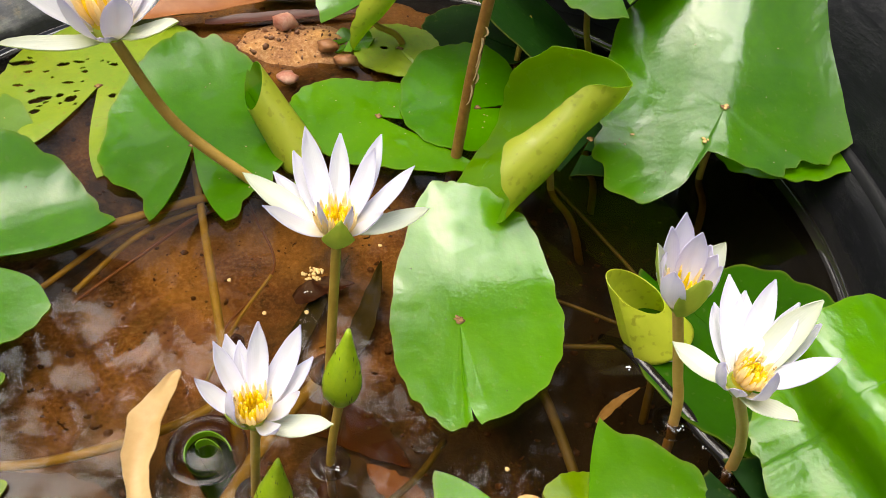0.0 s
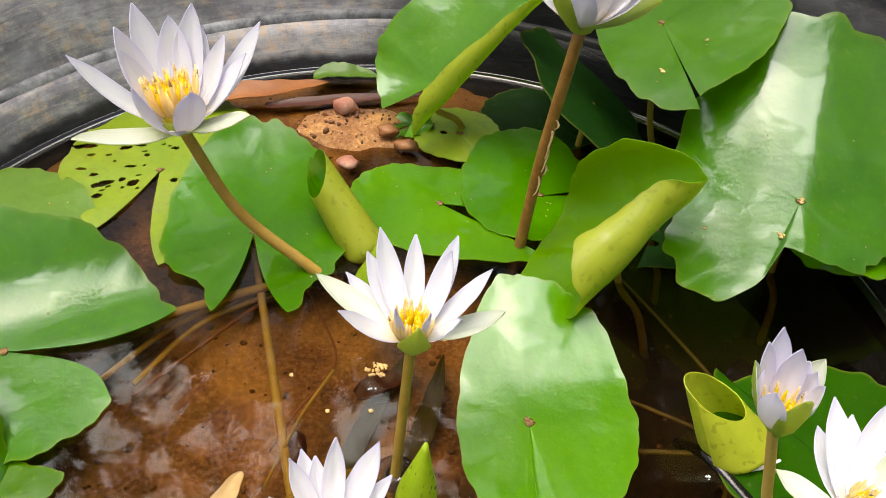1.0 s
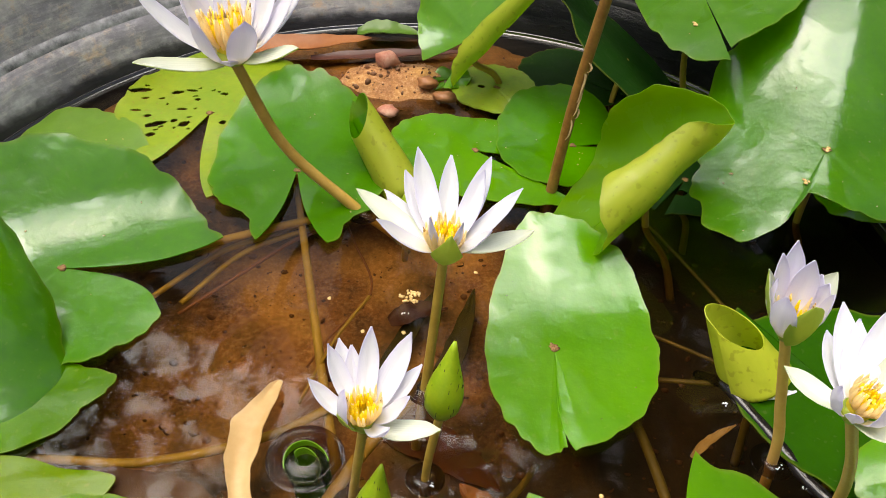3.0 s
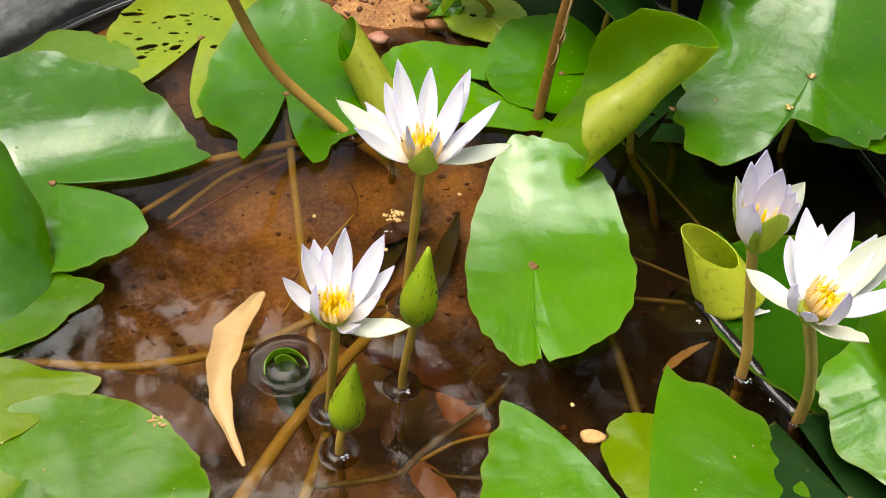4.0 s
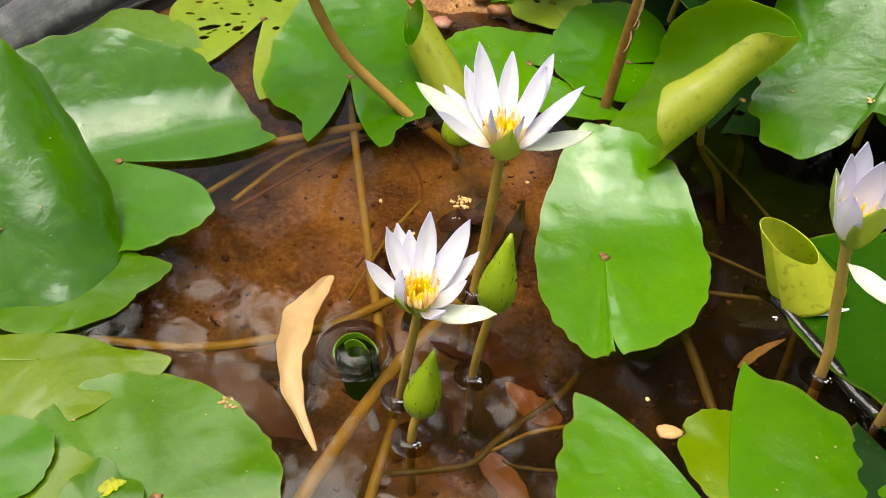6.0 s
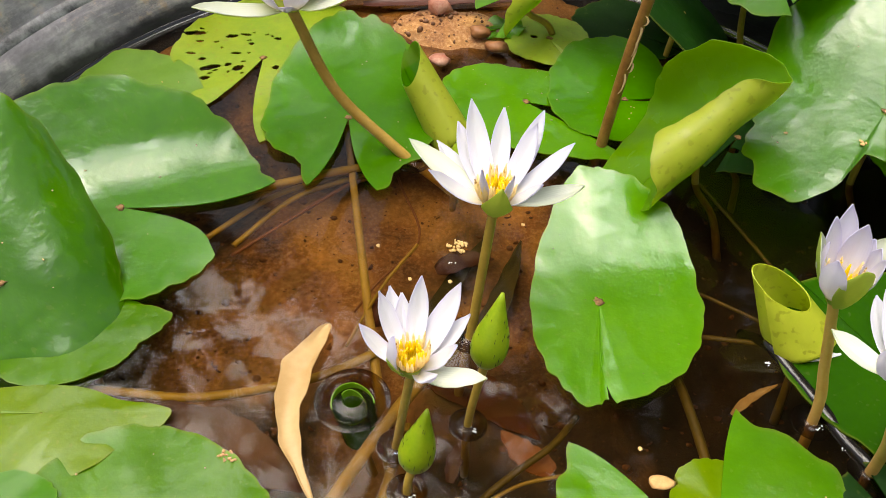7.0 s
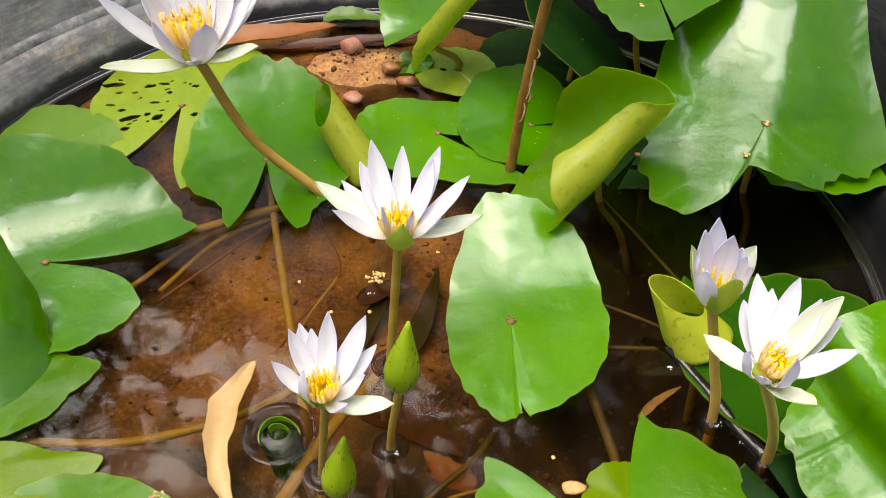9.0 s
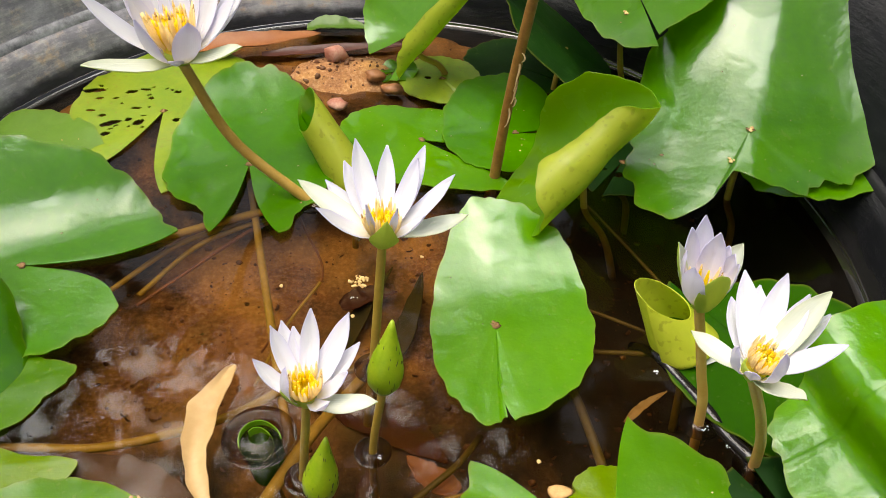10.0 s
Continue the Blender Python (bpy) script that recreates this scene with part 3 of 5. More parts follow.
def lily_leaf(label, at, apex, front, back, left, right, gap=5, back_r=None, tilt=(0, 0), curls=(), top=None, under=None, wave=0.003, dish=0.0,
              waves=5, seed=0, holes=(), scar=True, petiole=None, fold=0.0, rag=0.024, lobes=(0.07, 0.07), square=1.0, spread=(0, 0), bulges=(), crease=0, step=1.0, group="lily leaves"):
    """A lily pad: apex is the way that its rounded end points, the notch lies opposite; front, back, left and right are its radii from the stalk.
    gap is half the notch in degrees (or one for each side), spread how much farther it opens towards the rim; bulges are (way, width, share) of swellings of the outline."""
    top, under = top or LEAF_GREEN, under or UNDER
    at = Vector(at)
    leaf = thing("lily_leaf", at, label, "lily leaf", group)
    back_r = back_r or back
    nr, nc = (84, 441) if holes else (24, 181)
    gaps = gap if isinstance(gap, tuple) else (gap, gap)
    rot = Matrix.Rotation(radians(apex), 3, "Z")
    crease_rot = Matrix.Rotation(radians(apex + crease), 3, "Z")
    lift = Matrix.Identity(3)
    if tilt[0]:
        lift = Matrix.Rotation(radians(-tilt[0]), 3, Vector((-math.sin(radians(tilt[1])), math.cos(radians(tilt[1])), 0)))
    spans = [math.pi - radians(g) for g in gaps]

    def place(s, share):
        """A point of the blade: s from the stalk to the rim, share from -1 to 1 round it from notch to notch."""
        k = 0 if share > 0 else 1
        span = spans[k] - radians(spread[k]) * s ** 3
        th = share * span
        c, w = math.cos(th), math.sin(th)
        if c > 0 and w > 0:
            c, w = c ** square, w ** square
        e = Vector((c * (front if c > 0 else back if w > 0 else back_r), w * (left if w > 0 else right), 0))
        near_lobe = max(0.0, (abs(th) - (span - 0.35)) / 0.35)
        k = 1 + lobes[0 if w > 0 else 1] * near_lobe ** 2 + s * s * rag * (0.45 * math.sin(13 * th + seed * 1.7 + 2 * math.sin(3 * th)) + 1.5 * noise.noise(Vector((c * 6 + seed * 7.3, w * 6, seed))))
        k += sum(b * s * math.exp(-((math.degrees(th) - a) / d) ** 2) for a, d, b in bulges)
        k += 0.55 * rag * s ** 6 * abs(math.sin(16 * th + seed + 2.2 * noise.noise(Vector((th * 1.3, seed, 0)))))
        p = rot @ (e * s * k)
        p.z = dish * s * s * 0.1 + wave * s ** 2 * math.sin(waves * th + seed * 2.1) + s * (0.7 * wave + 0.0014) * noise.noise(Vector((p.x * 22 + seed, p.y * 22, seed))) + 0.0006 * s * noise.noise(Vector((p.x * 70, p.y * 70, seed)))
        p.z -= step * (0.0022 if w < 0 else 0.0008) * s * max(0.0, 1 - abs(abs(th) - math.pi) * 5)
        if fold:
            y = (crease_rot.transposed() @ p).y
            p.z += (fold[0] if y > 0 else fold[1]) * (math.hypot(y, 0.014) - 0.014)
        for curl in curls:
            p = bend(p, *curl)
        return lift @ p

    SURFACE[seed] = (at, place)
    pts = [[place(0.012 + 0.988 * i / (nr - 1), -1 + 2 * j / (nc - 1)) for j in range(nc)] for i in range(nr)]
    uvs = [[(i / (nr - 1), j / (nc - 1)) for j in range(nc)] for i in range(nr)]
    skip = None
    if holes:
        def skip(i, j):
            p = (pts[i][j] + pts[i + 1][j + 1]) / 2
            for hx, hy, ha, hl, hw in holes:
                d = Vector((p.x - hx, p.y - hy, 0))
                u = polar(ha)
                if (d.dot(u) / hl) ** 2 + ((d.x * u.y - d.y * u.x) / hw) ** 2 < 1 + 0.5 * noise.noise(p * 400):
                    return True
            return False
    bm = sheet(pts, uvs, mats=(0, 1), thick=0.0009, skip=skip)
    part("blade", bm, [top, under], leaf)
    if scar:
        bm = blob(0.0027, seed + 1, (1.2, 1, 0.22), 1.0, 2)
        bmesh.ops.translate(bm, verts=bm.verts, vec=(0, 0, 0.0004))
        part("leaf_scar", bm, SCAR, leaf, "brown scar where the stalk joins")
    down = lift @ Vector((0, 0, -1))
    foot = Vector(petiole) if petiole else Vector((at.x + 0.015 + down.x * 0.05, at.y - 0.005 + down.y * 0.05, 0))
    foot.z = sand_height(foot.x, foot.y) - 0.004
    end = foot - at
    drop = max(0.012, -end.z * 0.35)
    low = (down * 0.3 + Vector((0, 0, -1))).normalized() * drop
    part("petiole", tube([down * 0.0006, low, end * 0.6 + Vector((0.003, 0.002, 0.0)), end], [0.0028, 0.0032, 0.0036], 18, 10), STEM_OLIVE, leaf, "olive-brown stalk")
    return leaf


# eaten holes: place from the stalk, way, half length and half width
HOLES = [(-0.069, 0.017, 20, 0.0035, 0.0022), (-0.053, 0.019, 10, 0.003, 0.002), (-0.041, 0.031, 15, 0.006, 0.003), (-0.071, -0.004, 10, 0.0045, 0.0022), (-0.057, -0.011, 20, 0.004, 0.0022),
         (-0.046, -0.023, 25, 0.011, 0.0036), (-0.045, -0.040, 15, 0.0045, 0.0036), (-0.019, -0.020, 50, 0.0055, 0.0042), (-0.030, -0.016, 30, 0.0035, 0.0026),
         (-0.028, 0.003, 10, 0.005, 0.002), (-0.018, 0.021, 0, 0.0028, 0.0024), (0.005, 0.034, 0, 0.0035, 0.003), (0.016, -0.013, 60, 0.0035, 0.003), (-0.028, 0.036, 0, 0.006, 0.002), (-0.078, 0.030, 20, 0.012, 0.004)]
bite = random.Random(77)
for k in range(16):
    HOLES.append((bite.uniform(-0.085, 0.0), bite.uniform(-0.035, 0.045), bite.uniform(0, 60), bite.uniform(0.0015, 0.003), bite.uniform(0.0011, 0.0019)))

lily_leaf("bright green oval lily leaf lifted out of the water", (0.011, 0.425, 0.005), 93, 0.116, 0.090, 0.049, 0.074, -2.2, 0.083, curls=((97, 0.0, 0.17, 21),), top=LEAF_BRIGHT, seed=1, wave=0.0012, rag=0.022, spread=(-1, 9), lobes=(-0.03, 0.0), fold=(-0.06, 0.02), bulges=((25, 18, 0.07), (52, 8, -0.05), (-177, 7, 0.07), (-40, 25, 0.05)))
lily_leaf("large glossy green lily leaf standing above the water", (0.218, 0.590, 0.080), 62, 0.160, 0.112, 0.108, 0.098, -0.5, 0.044, tilt=(19, 68), curls=((8, 0.070, 0.16, 18), (85, 0.0, 0.42), (160, 0.004, -0.22, 28)), top=LEAF_GREEN, seed=2, wave=0.0012, rag=0.045, fold=(0.0, -0.32), crease=13, lobes=(-0.48, -0.08), square=0.72, bulges=((42, 22, 0.10), (112, 20, -0.10), (-56, 24, 0.16), (-112, 26, -0.25)))
lily_leaf("green lily leaf tucked under a larger one", (0.285, 0.627, 0.050), 238, 0.089, 0.05, 0.075, 0.06, 3, tilt=(3, 20), top=LEAF_BRIGHT, seed=3)
lily_leaf("green lily leaf curled up with a yellow-green folded edge", (0.081, 0.574, 0.058), 33, 0.075, 0.104, 0.069, 0.081, 0.02, 0.086, tilt=(40, 1), curls=((-57, 0.027, 0.018), (65, 0.01, 0.039)), top=LEAF_GLOW, seed=4, scar=False, step=0.0, lobes=(0, 0), bulges=((-118, 16, 0.14),))
lily_leaf("green lily leaf held high with a narrow notch", (0.125, 0.758, 0.136), 98, 0.117, 0.106, 0.055, 0.104, 0.5, 0.092, tilt=(26, 27), top=LEAF_SHADE, seed=5, wave=0.002, spread=(1, 1))
lily_leaf("green lily leaf standing up with one lobe rolled", (-0.072, 0.754, 0.064), 33, 0.182, 0.048, 0.076, 0.052, 14, 0.05, tilt=(50, 56), curls=((-57, 0.012, 0.013),), top=LEAF_BRIGHT, seed=6)
lily_leaf("small green lily leaf at the edge of the sand", (-0.090, 0.775, 0.006), 40, 0.02, 0.028, 0.02, 0.02, 4, top=LEAF_BRIGHT, seed=27, scar=False)
lily_leaf("green lily leaf coloured dark for the shade it stands in", (0.078, 0.760, 0.050), 200, 0.085, 0.12, 0.105, 0.10, -1, tilt=(38, 190), top=LEAF_SHADOWED, seed=7, scar=False)
lily_leaf("flat green lily leaf floating with an open notch", (-0.060, 0.658, 0.003), 162, 0.082, 0.108, 0.066, 0.052, (24, 12), 0.045, top=LEAF_BRIGHT, seed=8, wave=0.001, bulges=((150, 8, 0.08),))
lily_leaf("round green lily leaf floating flat", (0.030, 0.673, 0.0055), 189, 0.070, 0.040, 0.060, 0.106, 4, 0.055, top=LEAF_FRESH, seed=9, wave=0.0015)
lily_leaf("small yellowing lily leaf with a hole", (-0.045, 0.765, 0.004), 120, 0.045, 0.045, 0.045, 0.04, 0, top=LEAF_YELLOW, seed=10, holes=[(-0.015, 0.0, 0, 0.004, 0.003)], wave=0.001)
lily_leaf("broad green lily leaf with two pointed lobes", (-0.214, 0.604, 0.006), 99, 0.140, 0.076, 0.075, 0.078, (10, 8), 0.084, spread=(9, 10), curls=((118, 0.06, 0.11, 34),), top=LEAF_FRESH, seed=11, wave=0.002, rag=0.03, lobes=(0, 0), bulges=((140, 12, -0.13), (162, 9, 0.20), (-142, 9, -0.05), (-162, 10, 0.20)))
lily_leaf("yellow-green lily leaf eaten full of holes", (-0.316, 0.686, 0.002), 92, 0.125, 0.088, 0.090, 0.098, (17, 7), 0.118, spread=(7, 8), top=LEAF_YELLOW, seed=12, holes=HOLES, wave=0.001, bulges=((123, 20, -0.14), (39, 20, 0.18), (158, 8, 0.05)))
lily_leaf("pale green lily leaf floating by the tub wall", (-0.414, 0.599, 0.003), 120, 0.082, 0.08, 0.05, 0.065, 5, top=LEAF_OLD, seed=13, wave=0.001)
lily_leaf("large glossy lily leaf with a raised half", (-0.368, 0.464, 0.004), 183, 0.138, 0.100, 0.100, 0.116, (6, 7), 0.111, spread=(19, 13), curls=((118, 0.012, 0.075, 42),), top=LEAF_GREEN, seed=14, wave=0.0015, lobes=(-0.05, 0.0), rag=0.03, bulges=((-160, 7, 0.08),))
lily_leaf("large green lily leaf arching above its neighbours", (-0.400, 0.352, 0.034), 297, 0.088, 0.138, 0.084, 0.099, 0, 0.142, tilt=(38, 105), curls=((35, 0.016, -0.058),), top=LEAF_GREEN, seed=15, wave=0.002, lobes=(-0.1, -0.1))
lily_leaf("wet green lily leaf half under water", (-0.358, 0.336, 0.0022), 24, 0.076, 0.05, 0.040, 0.040, -1, top=LEAF_WET, seed=16, wave=0.0006, lobes=(-0.3, -0.3), scar=False, rag=0.02, bulges=((36, 24, -0.18), (-36, 24, -0.18)))
lily_leaf("large flat green lily leaf awash at the surface", (-0.237, 0.197, 0.003), 142, 0.097, 0.07, 0.09, 0.069, 0, top=LEAF_WET, seed=17, wave=0.0016, waves=7)
lily_leaf("small green lily leaf pressed against a larger one", (-0.272, 0.186, 0.007), 97, 0.028, 0.045, 0.016, 0.030, -1, top=LEAF_WET, lobes=(-0.3, -0.3), seed=28, wave=0.001, scar=False, bulges=((35, 18, -0.2), (-35, 18, -0.22)))
lily_leaf("lime-green wet lily leaf level with the water", (-0.345, 0.276, 0.0022), 9, 0.092, 0.085, 0.022, 0.050, 0, 0.09, top=LEAF_LIME, seed=18, wave=0.0006, scar=False, rag=0.006, bulges=((42, 32, -0.28), (-34, 26, -0.22)))
lily_leaf("small green lily leaf raised on its stalk", (-0.342, 0.198, 0.008), 32, 0.042, 0.045, 0.030, 0.034, -1, top=LEAF_SHADE, lobes=(-0.3, -0.3), seed=19, wave=0.001)
lily_leaf("bright green lily leaf with two pointed lobes", (0.083, 0.226, 0.004), 291, 0.10, 0.122, 0.102, 0.095, (30, 20), 0.118, spread=(5, 12), top=LEAF_BRIGHT, seed=20, wave=0.0015, rag=0.028, lobes=(0, 0), bulges=((118, 14, 0.07), (147, 6, 0.06), (-149, 7, 0.07), (-140, 6, -0.05)))
lily_leaf("small yellow-green lily leaf just opening", (0.088, 0.280, 0.0015), 110, 0.030, 0.04, 0.030, 0.026, 5, top=LEAF_LIME, seed=21, wave=0.001, scar=False)
# LEAF_MID's darker green carries this leaf's shade.
lily_leaf("green lily leaf coloured dark for the shade it floats in", (0.215, 0.400, 0.003), 306, 0.096, 0.084, 0.100, 0.073, 0, 0.099, top=LEAF_MID, seed=22, wave=0.001)
lily_leaf("dark green lily leaf low over the water", (0.205, 0.26, 0.004), 300, 0.08, 0.06, 0.07, 0.07, 5, top=LEAF_SHADOWED, seed=23, wave=0.001)
lily_leaf("glossy green lily leaf bent over in a ridge", (0.270, 0.332, 0.086), 20, 0.075, 0.126, 0.058, 0.115, -0.5, curls=((200, 0.073, 0.012, 68), (200, 0.022, -0.020, 92)), top=LEAF_RAINED, under=UNDER_PALE, seed=24, scar=False, lobes=(-0.05, -0.05))
lily_leaf("dark holed lily leaf floating flat", (0.13, 0.640, 0.002), 60, 0.05, 0.05, 0.05, 0.05, 5, top=LEAF_SHADOWED, seed=25, holes=[(-0.005, -0.02, 0, 0.005, 0.004), (0.008, -0.015, 0, 0.004, 0.003), (-0.018, -0.012, 0, 0.003, 0.002)], wave=0.001)
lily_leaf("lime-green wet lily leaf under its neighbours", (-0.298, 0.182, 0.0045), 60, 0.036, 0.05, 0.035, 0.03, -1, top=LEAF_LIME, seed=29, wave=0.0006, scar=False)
lily_leaf("dark green lily leaf floating behind a brown stalk", (0.035, 0.800, 0.0012), 150, 0.060, 0.06, 0.05, 0.055, 2, top=LEAF_SHADOWED, seed=30, wave=0.001, scar=False)
lily_leaf("yellow-green lily leaf standing on edge", (0.356, 0.50, 0.068), 80, 0.09, 0.06, 0.05, 0.05, 5, tilt=(50, 0), top=LEAF_BRIGHT, seed=26)


def rolled_leaf(label, base, tip, r_base, r_tip, turns, start, lip, cut, top, under, seed=0, shrink=0.3):
    """A young leaf still rolled into a horn; lip is the way in which its slanted mouth reaches highest, cut by how much of its length."""
    base, tip, lip = Vector(base), Vector(tip), Vector(lip).normalized()
    leaf = thing("rolled_leaf", base, label, "lily leaf", "rolled leaves")
    ax = tip - base
    u = ax.cross(Vector((0, 1, 0.2))).normalized()
    w = ax.normalized().cross(u)
    nr, nc = 26, 81
    pts, uvs = [], []
    for i in range(nr):
        g = i / (nr - 1)
        row, uv = [], []
        for j in range(nc):
            q = j / (nc - 1)
            a = radians(start) + 2 * math.pi * turns * q
            out = math.cos(a) * u + math.sin(a) * w
            f = g * (1 + cut * out.dot(lip) - 0.12 * cut * q)
            r = (r_base + (r_tip - r_base) * g) * min(1.0, (0.05 + g * 7) ** 0.5) * (1 - shrink * q) * (1 + 0.05 * noise.noise(Vector((f * 3, math.cos(a) * 2, seed))))
            row.append(ax * f + r * out)
            uv.append((f, q))
        pts.append(row)
        uvs.append(uv)
    part("blade", sheet(pts, uvs, mats=(0, 1), thick=0.0008), [top, under], leaf)
    foot = Vector((base.x + 0.008, base.y - 0.004, 0))
    foot.z = sand_height(foot.x, foot.y) - 0.003
    part("petiole", tube([ax * 0.06, (foot - base) * 0.5, foot - base], [0.003, 0.0035], 14, 10), STEM_OLIVE, leaf, "olive-brown stalk")
    return leaf


rolled_leaf("yellow-green young lily leaf rolled into a horn", (-0.112, 0.590, -0.008), (-0.164, 0.636, 0.050), 0.0205, 0.0150, 1.12, 300, (-0.25, 0.8, 0.5), 0.44, LEAF_FRESH, YOUNG, 1, 0.16)
rolled_leaf("yellow-green young lily leaf curled into an open cup", (0.157, 0.417, -0.006), (0.130, 0.430, 0.040), 0.029, 0.0160, 1.15, 60, (-0.9, 0.4, 0.4), 0.60, YOUNG, YOUNG, 2, 0.18)
rolled_leaf("green young leaf rolled in a spiral at the surface", (-0.142, 0.306, -0.045), (-0.149, 0.313, 0.0005), 0.0120, 0.0150, 1.35, 200, (-0.5, 0.9, 0), 0.17, LEAF_FRESH, LEAF_MID, 3, 0.5)


# ---------------------------------------------------------------- flowers
def petal_mesh(az, el, length, width, seed, cup=0.34, mats=(0, 1), thick=0.0005, sag=0.10, foot=0.005, rise=0.002, root_az=None, base=0.5, peak=0.46, taper=False):
    """A pointed petal, hollow on its upper side, from the flower's rim (foot from the axis) to its tip, which lies length from the origin."""
    tip = polar(az, math.cos(radians(el)) * length) + Vector((0, 0, math.sin(radians(el)) * length))
    root_az = az if root_az is None else root_az
    root = polar(root_az, foot if root_az != az else min(foot, length * 0.3)) + Vector((0, 0, rise))
    d = (tip - root).normalized()
    run = (tip - root).length
    side = polar(root_az + 90)
    side = (side - d * side.dot(d)).normalized()
    up = side.cross(d) * -1
    if up.dot(Vector((0, 0, 1)) - polar(root_az)) < 0:
        up = -up
    nr, nc = 17, 9
    pts, uvs = [], []
    twist = 0.3 * noise.noise(Vector((seed, az, el)))
    lean = 0.05 * noise.noise(Vector((seed * 1.7, 3, az)))
    for i in range(nr):
        f = i / (nr - 1)
        if f < peak:
            shape = base + (1 - base) * math.sin(math.pi / 2 * f / peak)
        else:
            shape = max(0.02, ((1 - f) / (1 - peak)) ** 0.95 if taper else math.cos(math.pi / 2 * ((f - peak) / (1 - peak)) ** 1.35) ** 0.92)
        half = width * 0.5 * shape
        row, uv = [], []
        for j in range(nc):
            v = -1 + 2 * j / (nc - 1)
            lift = cup * half * v * v + twist * half * v * f - sag * run * math.sin(math.pi * f ** 0.85)
            lift += 0.0006 * noise.noise(Vector((f * 6 + seed, v * 2, az))) - 0.0009 * math.exp(-(v * 4) ** 2) * math.sin(math.pi * f)
            row.append(root + d * (run * f) + side * (half * v + lean * run * math.sin(math.pi * f)) + up * lift)
            uv.append((f, j / (nc - 1)))
        pts.append(row)
        uvs.append(uv)
    return sheet(pts, uvs, mats=mats, thick=thick)


def lily_flower(label, at, petals, sepals, foot, stem_mat, width=0.019, petal_mat=None, stamens=66, axis=(0, 0, 1), seed=0, stem_mid=None, stem_r=0.0033, size=1.0, outer=None, tall=1.0, front=1.25, lift=0.0):
    """A lily flower: petals and sepals are (way, rise, length to the tip), and where they lean aside the way of their foot; the stamens stand round axis; the stalk runs to foot on the sand."""
    at = Vector(at)
    fl = thing("water_lily_flower", at, label, "water lily", "water lily flowers")
    petal_mat = petal_mat or PETAL

    def broad(front_one):
        return dict(base=0.42, peak=0.3, taper=True) if front_one and lift else {}

    for k, (az, el, ln, *foot_az) in enumerate(petals):
        wide = (front if foot_az else 1.0) * width * (0.86 + 0.2 * ((k * 37 + seed * 11) % 10) / 10) * min(1.1, 0.45 + ln * 9)
        part("petal", petal_mesh(az, el, ln, wide, seed * 13 + k, sag=0.04 if foot_az and lift else 0.10 if ln > 0.04 else 0.16, foot=(0.0084 - lift * 0.8 if foot_az else 0.0045) * size, rise=0.003 + lift, root_az=foot_az[0] if foot_az else None, **broad(foot_az)), [petal_mat, outer or PETAL_BACK], fl)
    for k, (az, el, ln, *foot_az) in enumerate(sepals):
        green = stem_mat is STEM_BROWN or ln < 0.03 or bool(foot_az)
        part("sepal", petal_mesh(az, el, ln, width * (1.35 if foot_az else min(1.15, 0.62 + ln * 8)), seed * 17 + k + 50, sag=0.07, foot=(0.0098 + lift * 0.3 if foot_az else 0.0058) * size, rise=lift * 1.6, root_az=foot_az[0] if foot_az else None, **broad(foot_az)), [SEPAL_OUT if green else SEPAL, SEPAL_OUT], fl, "green-backed sepal" if green else "cream sepal with a green back")
    rnd = random.Random(seed + 100)
    turn = Vector((0, 0, 1)).rotation_difference(Vector(axis).normalized())
    # whorls of stamens from the outside in: share, foot, length, rise, lean inwards
    whorls = [(0.36, 0.0058, 0.0190, 71, 0.0004, ANTHER), (0.36, 0.0044, 0.0160, 74, 0.0012, STAMEN), (0.28, 0.0027, 0.0120, 70, 0.0022, STAMEN)]
    for w, (share, r0, ln0, el0, inward, mat) in enumerate(whorls):
        n = round(stamens * share)
        for k in range(n):
            az = 360 * k / n + 23 * w + rnd.uniform(-9, 9)
            el = el0 + rnd.uniform(-8, 8)
            ln = ln0 * rnd.uniform(0.84, 1.12) * size * tall
            d = polar(az, math.cos(radians(el))) + Vector((0, 0, math.sin(radians(el))))
            b = polar(az, r0 * size * (0.84 if lift else 1.0)) + Vector((0, 0, 0.0075 * size))
            tip = b + d * ln + polar(az, -inward * size)
            mid = (b + tip) / 2 + polar(az, 0.0016)
            b, mid, tip = turn @ b, turn @ mid, turn @ tip
            st = part("stamen", tube([b, mid, tip], [0.0013 * size, 0.0016 * size, 0.0012 * size, 0.0005], 7, 6, 0.0), mat, fl)
            if w < 2 and k % 2 == 0:
                part("anther", tube([tip - (tip - mid) * 0.25, tip + (tip - mid) * 0.12], [0.0008 * size, 0.0003], 4, 6, 0.0), ANTHER_BROWN if w == 0 and k % 12 == 0 else ANTHER, st)
    bm = lathe([(0.0005, -0.004), (0.0036, -0.0038), (0.0062 * size, -0.001), (0.0076 * size, 0.0025), (0.0072 * size, 0.006 * size), (0.003, 0.0066 * size), (0.0004, 0.0068 * size)], 20)
    if lift:
        for v in bm.verts:
            v.co = Vector((v.co.x * 0.86, v.co.y * 0.86, v.co.z * 0.6 + lift + 0.001))
    part("receptacle", bm, SEPAL_OUT, fl, "green base of the flower")
    bm = lathe([(0.0003, 0.0092 * size), (0.003 * size, 0.0090 * size), (0.0060 * size, 0.0098 * size), (0.0072 * size, 0.0086 * size), (0.0070 * size, 0.0045 * size)], 18)
    for v in bm.verts:
        v.co = turn @ v.co
    part("pistil", bm, STAMEN, fl, "yellow centre")
    foot = Vector(foot)
    run = (foot - (Vector(stem_mid) if stem_mid else at)) * 0.7
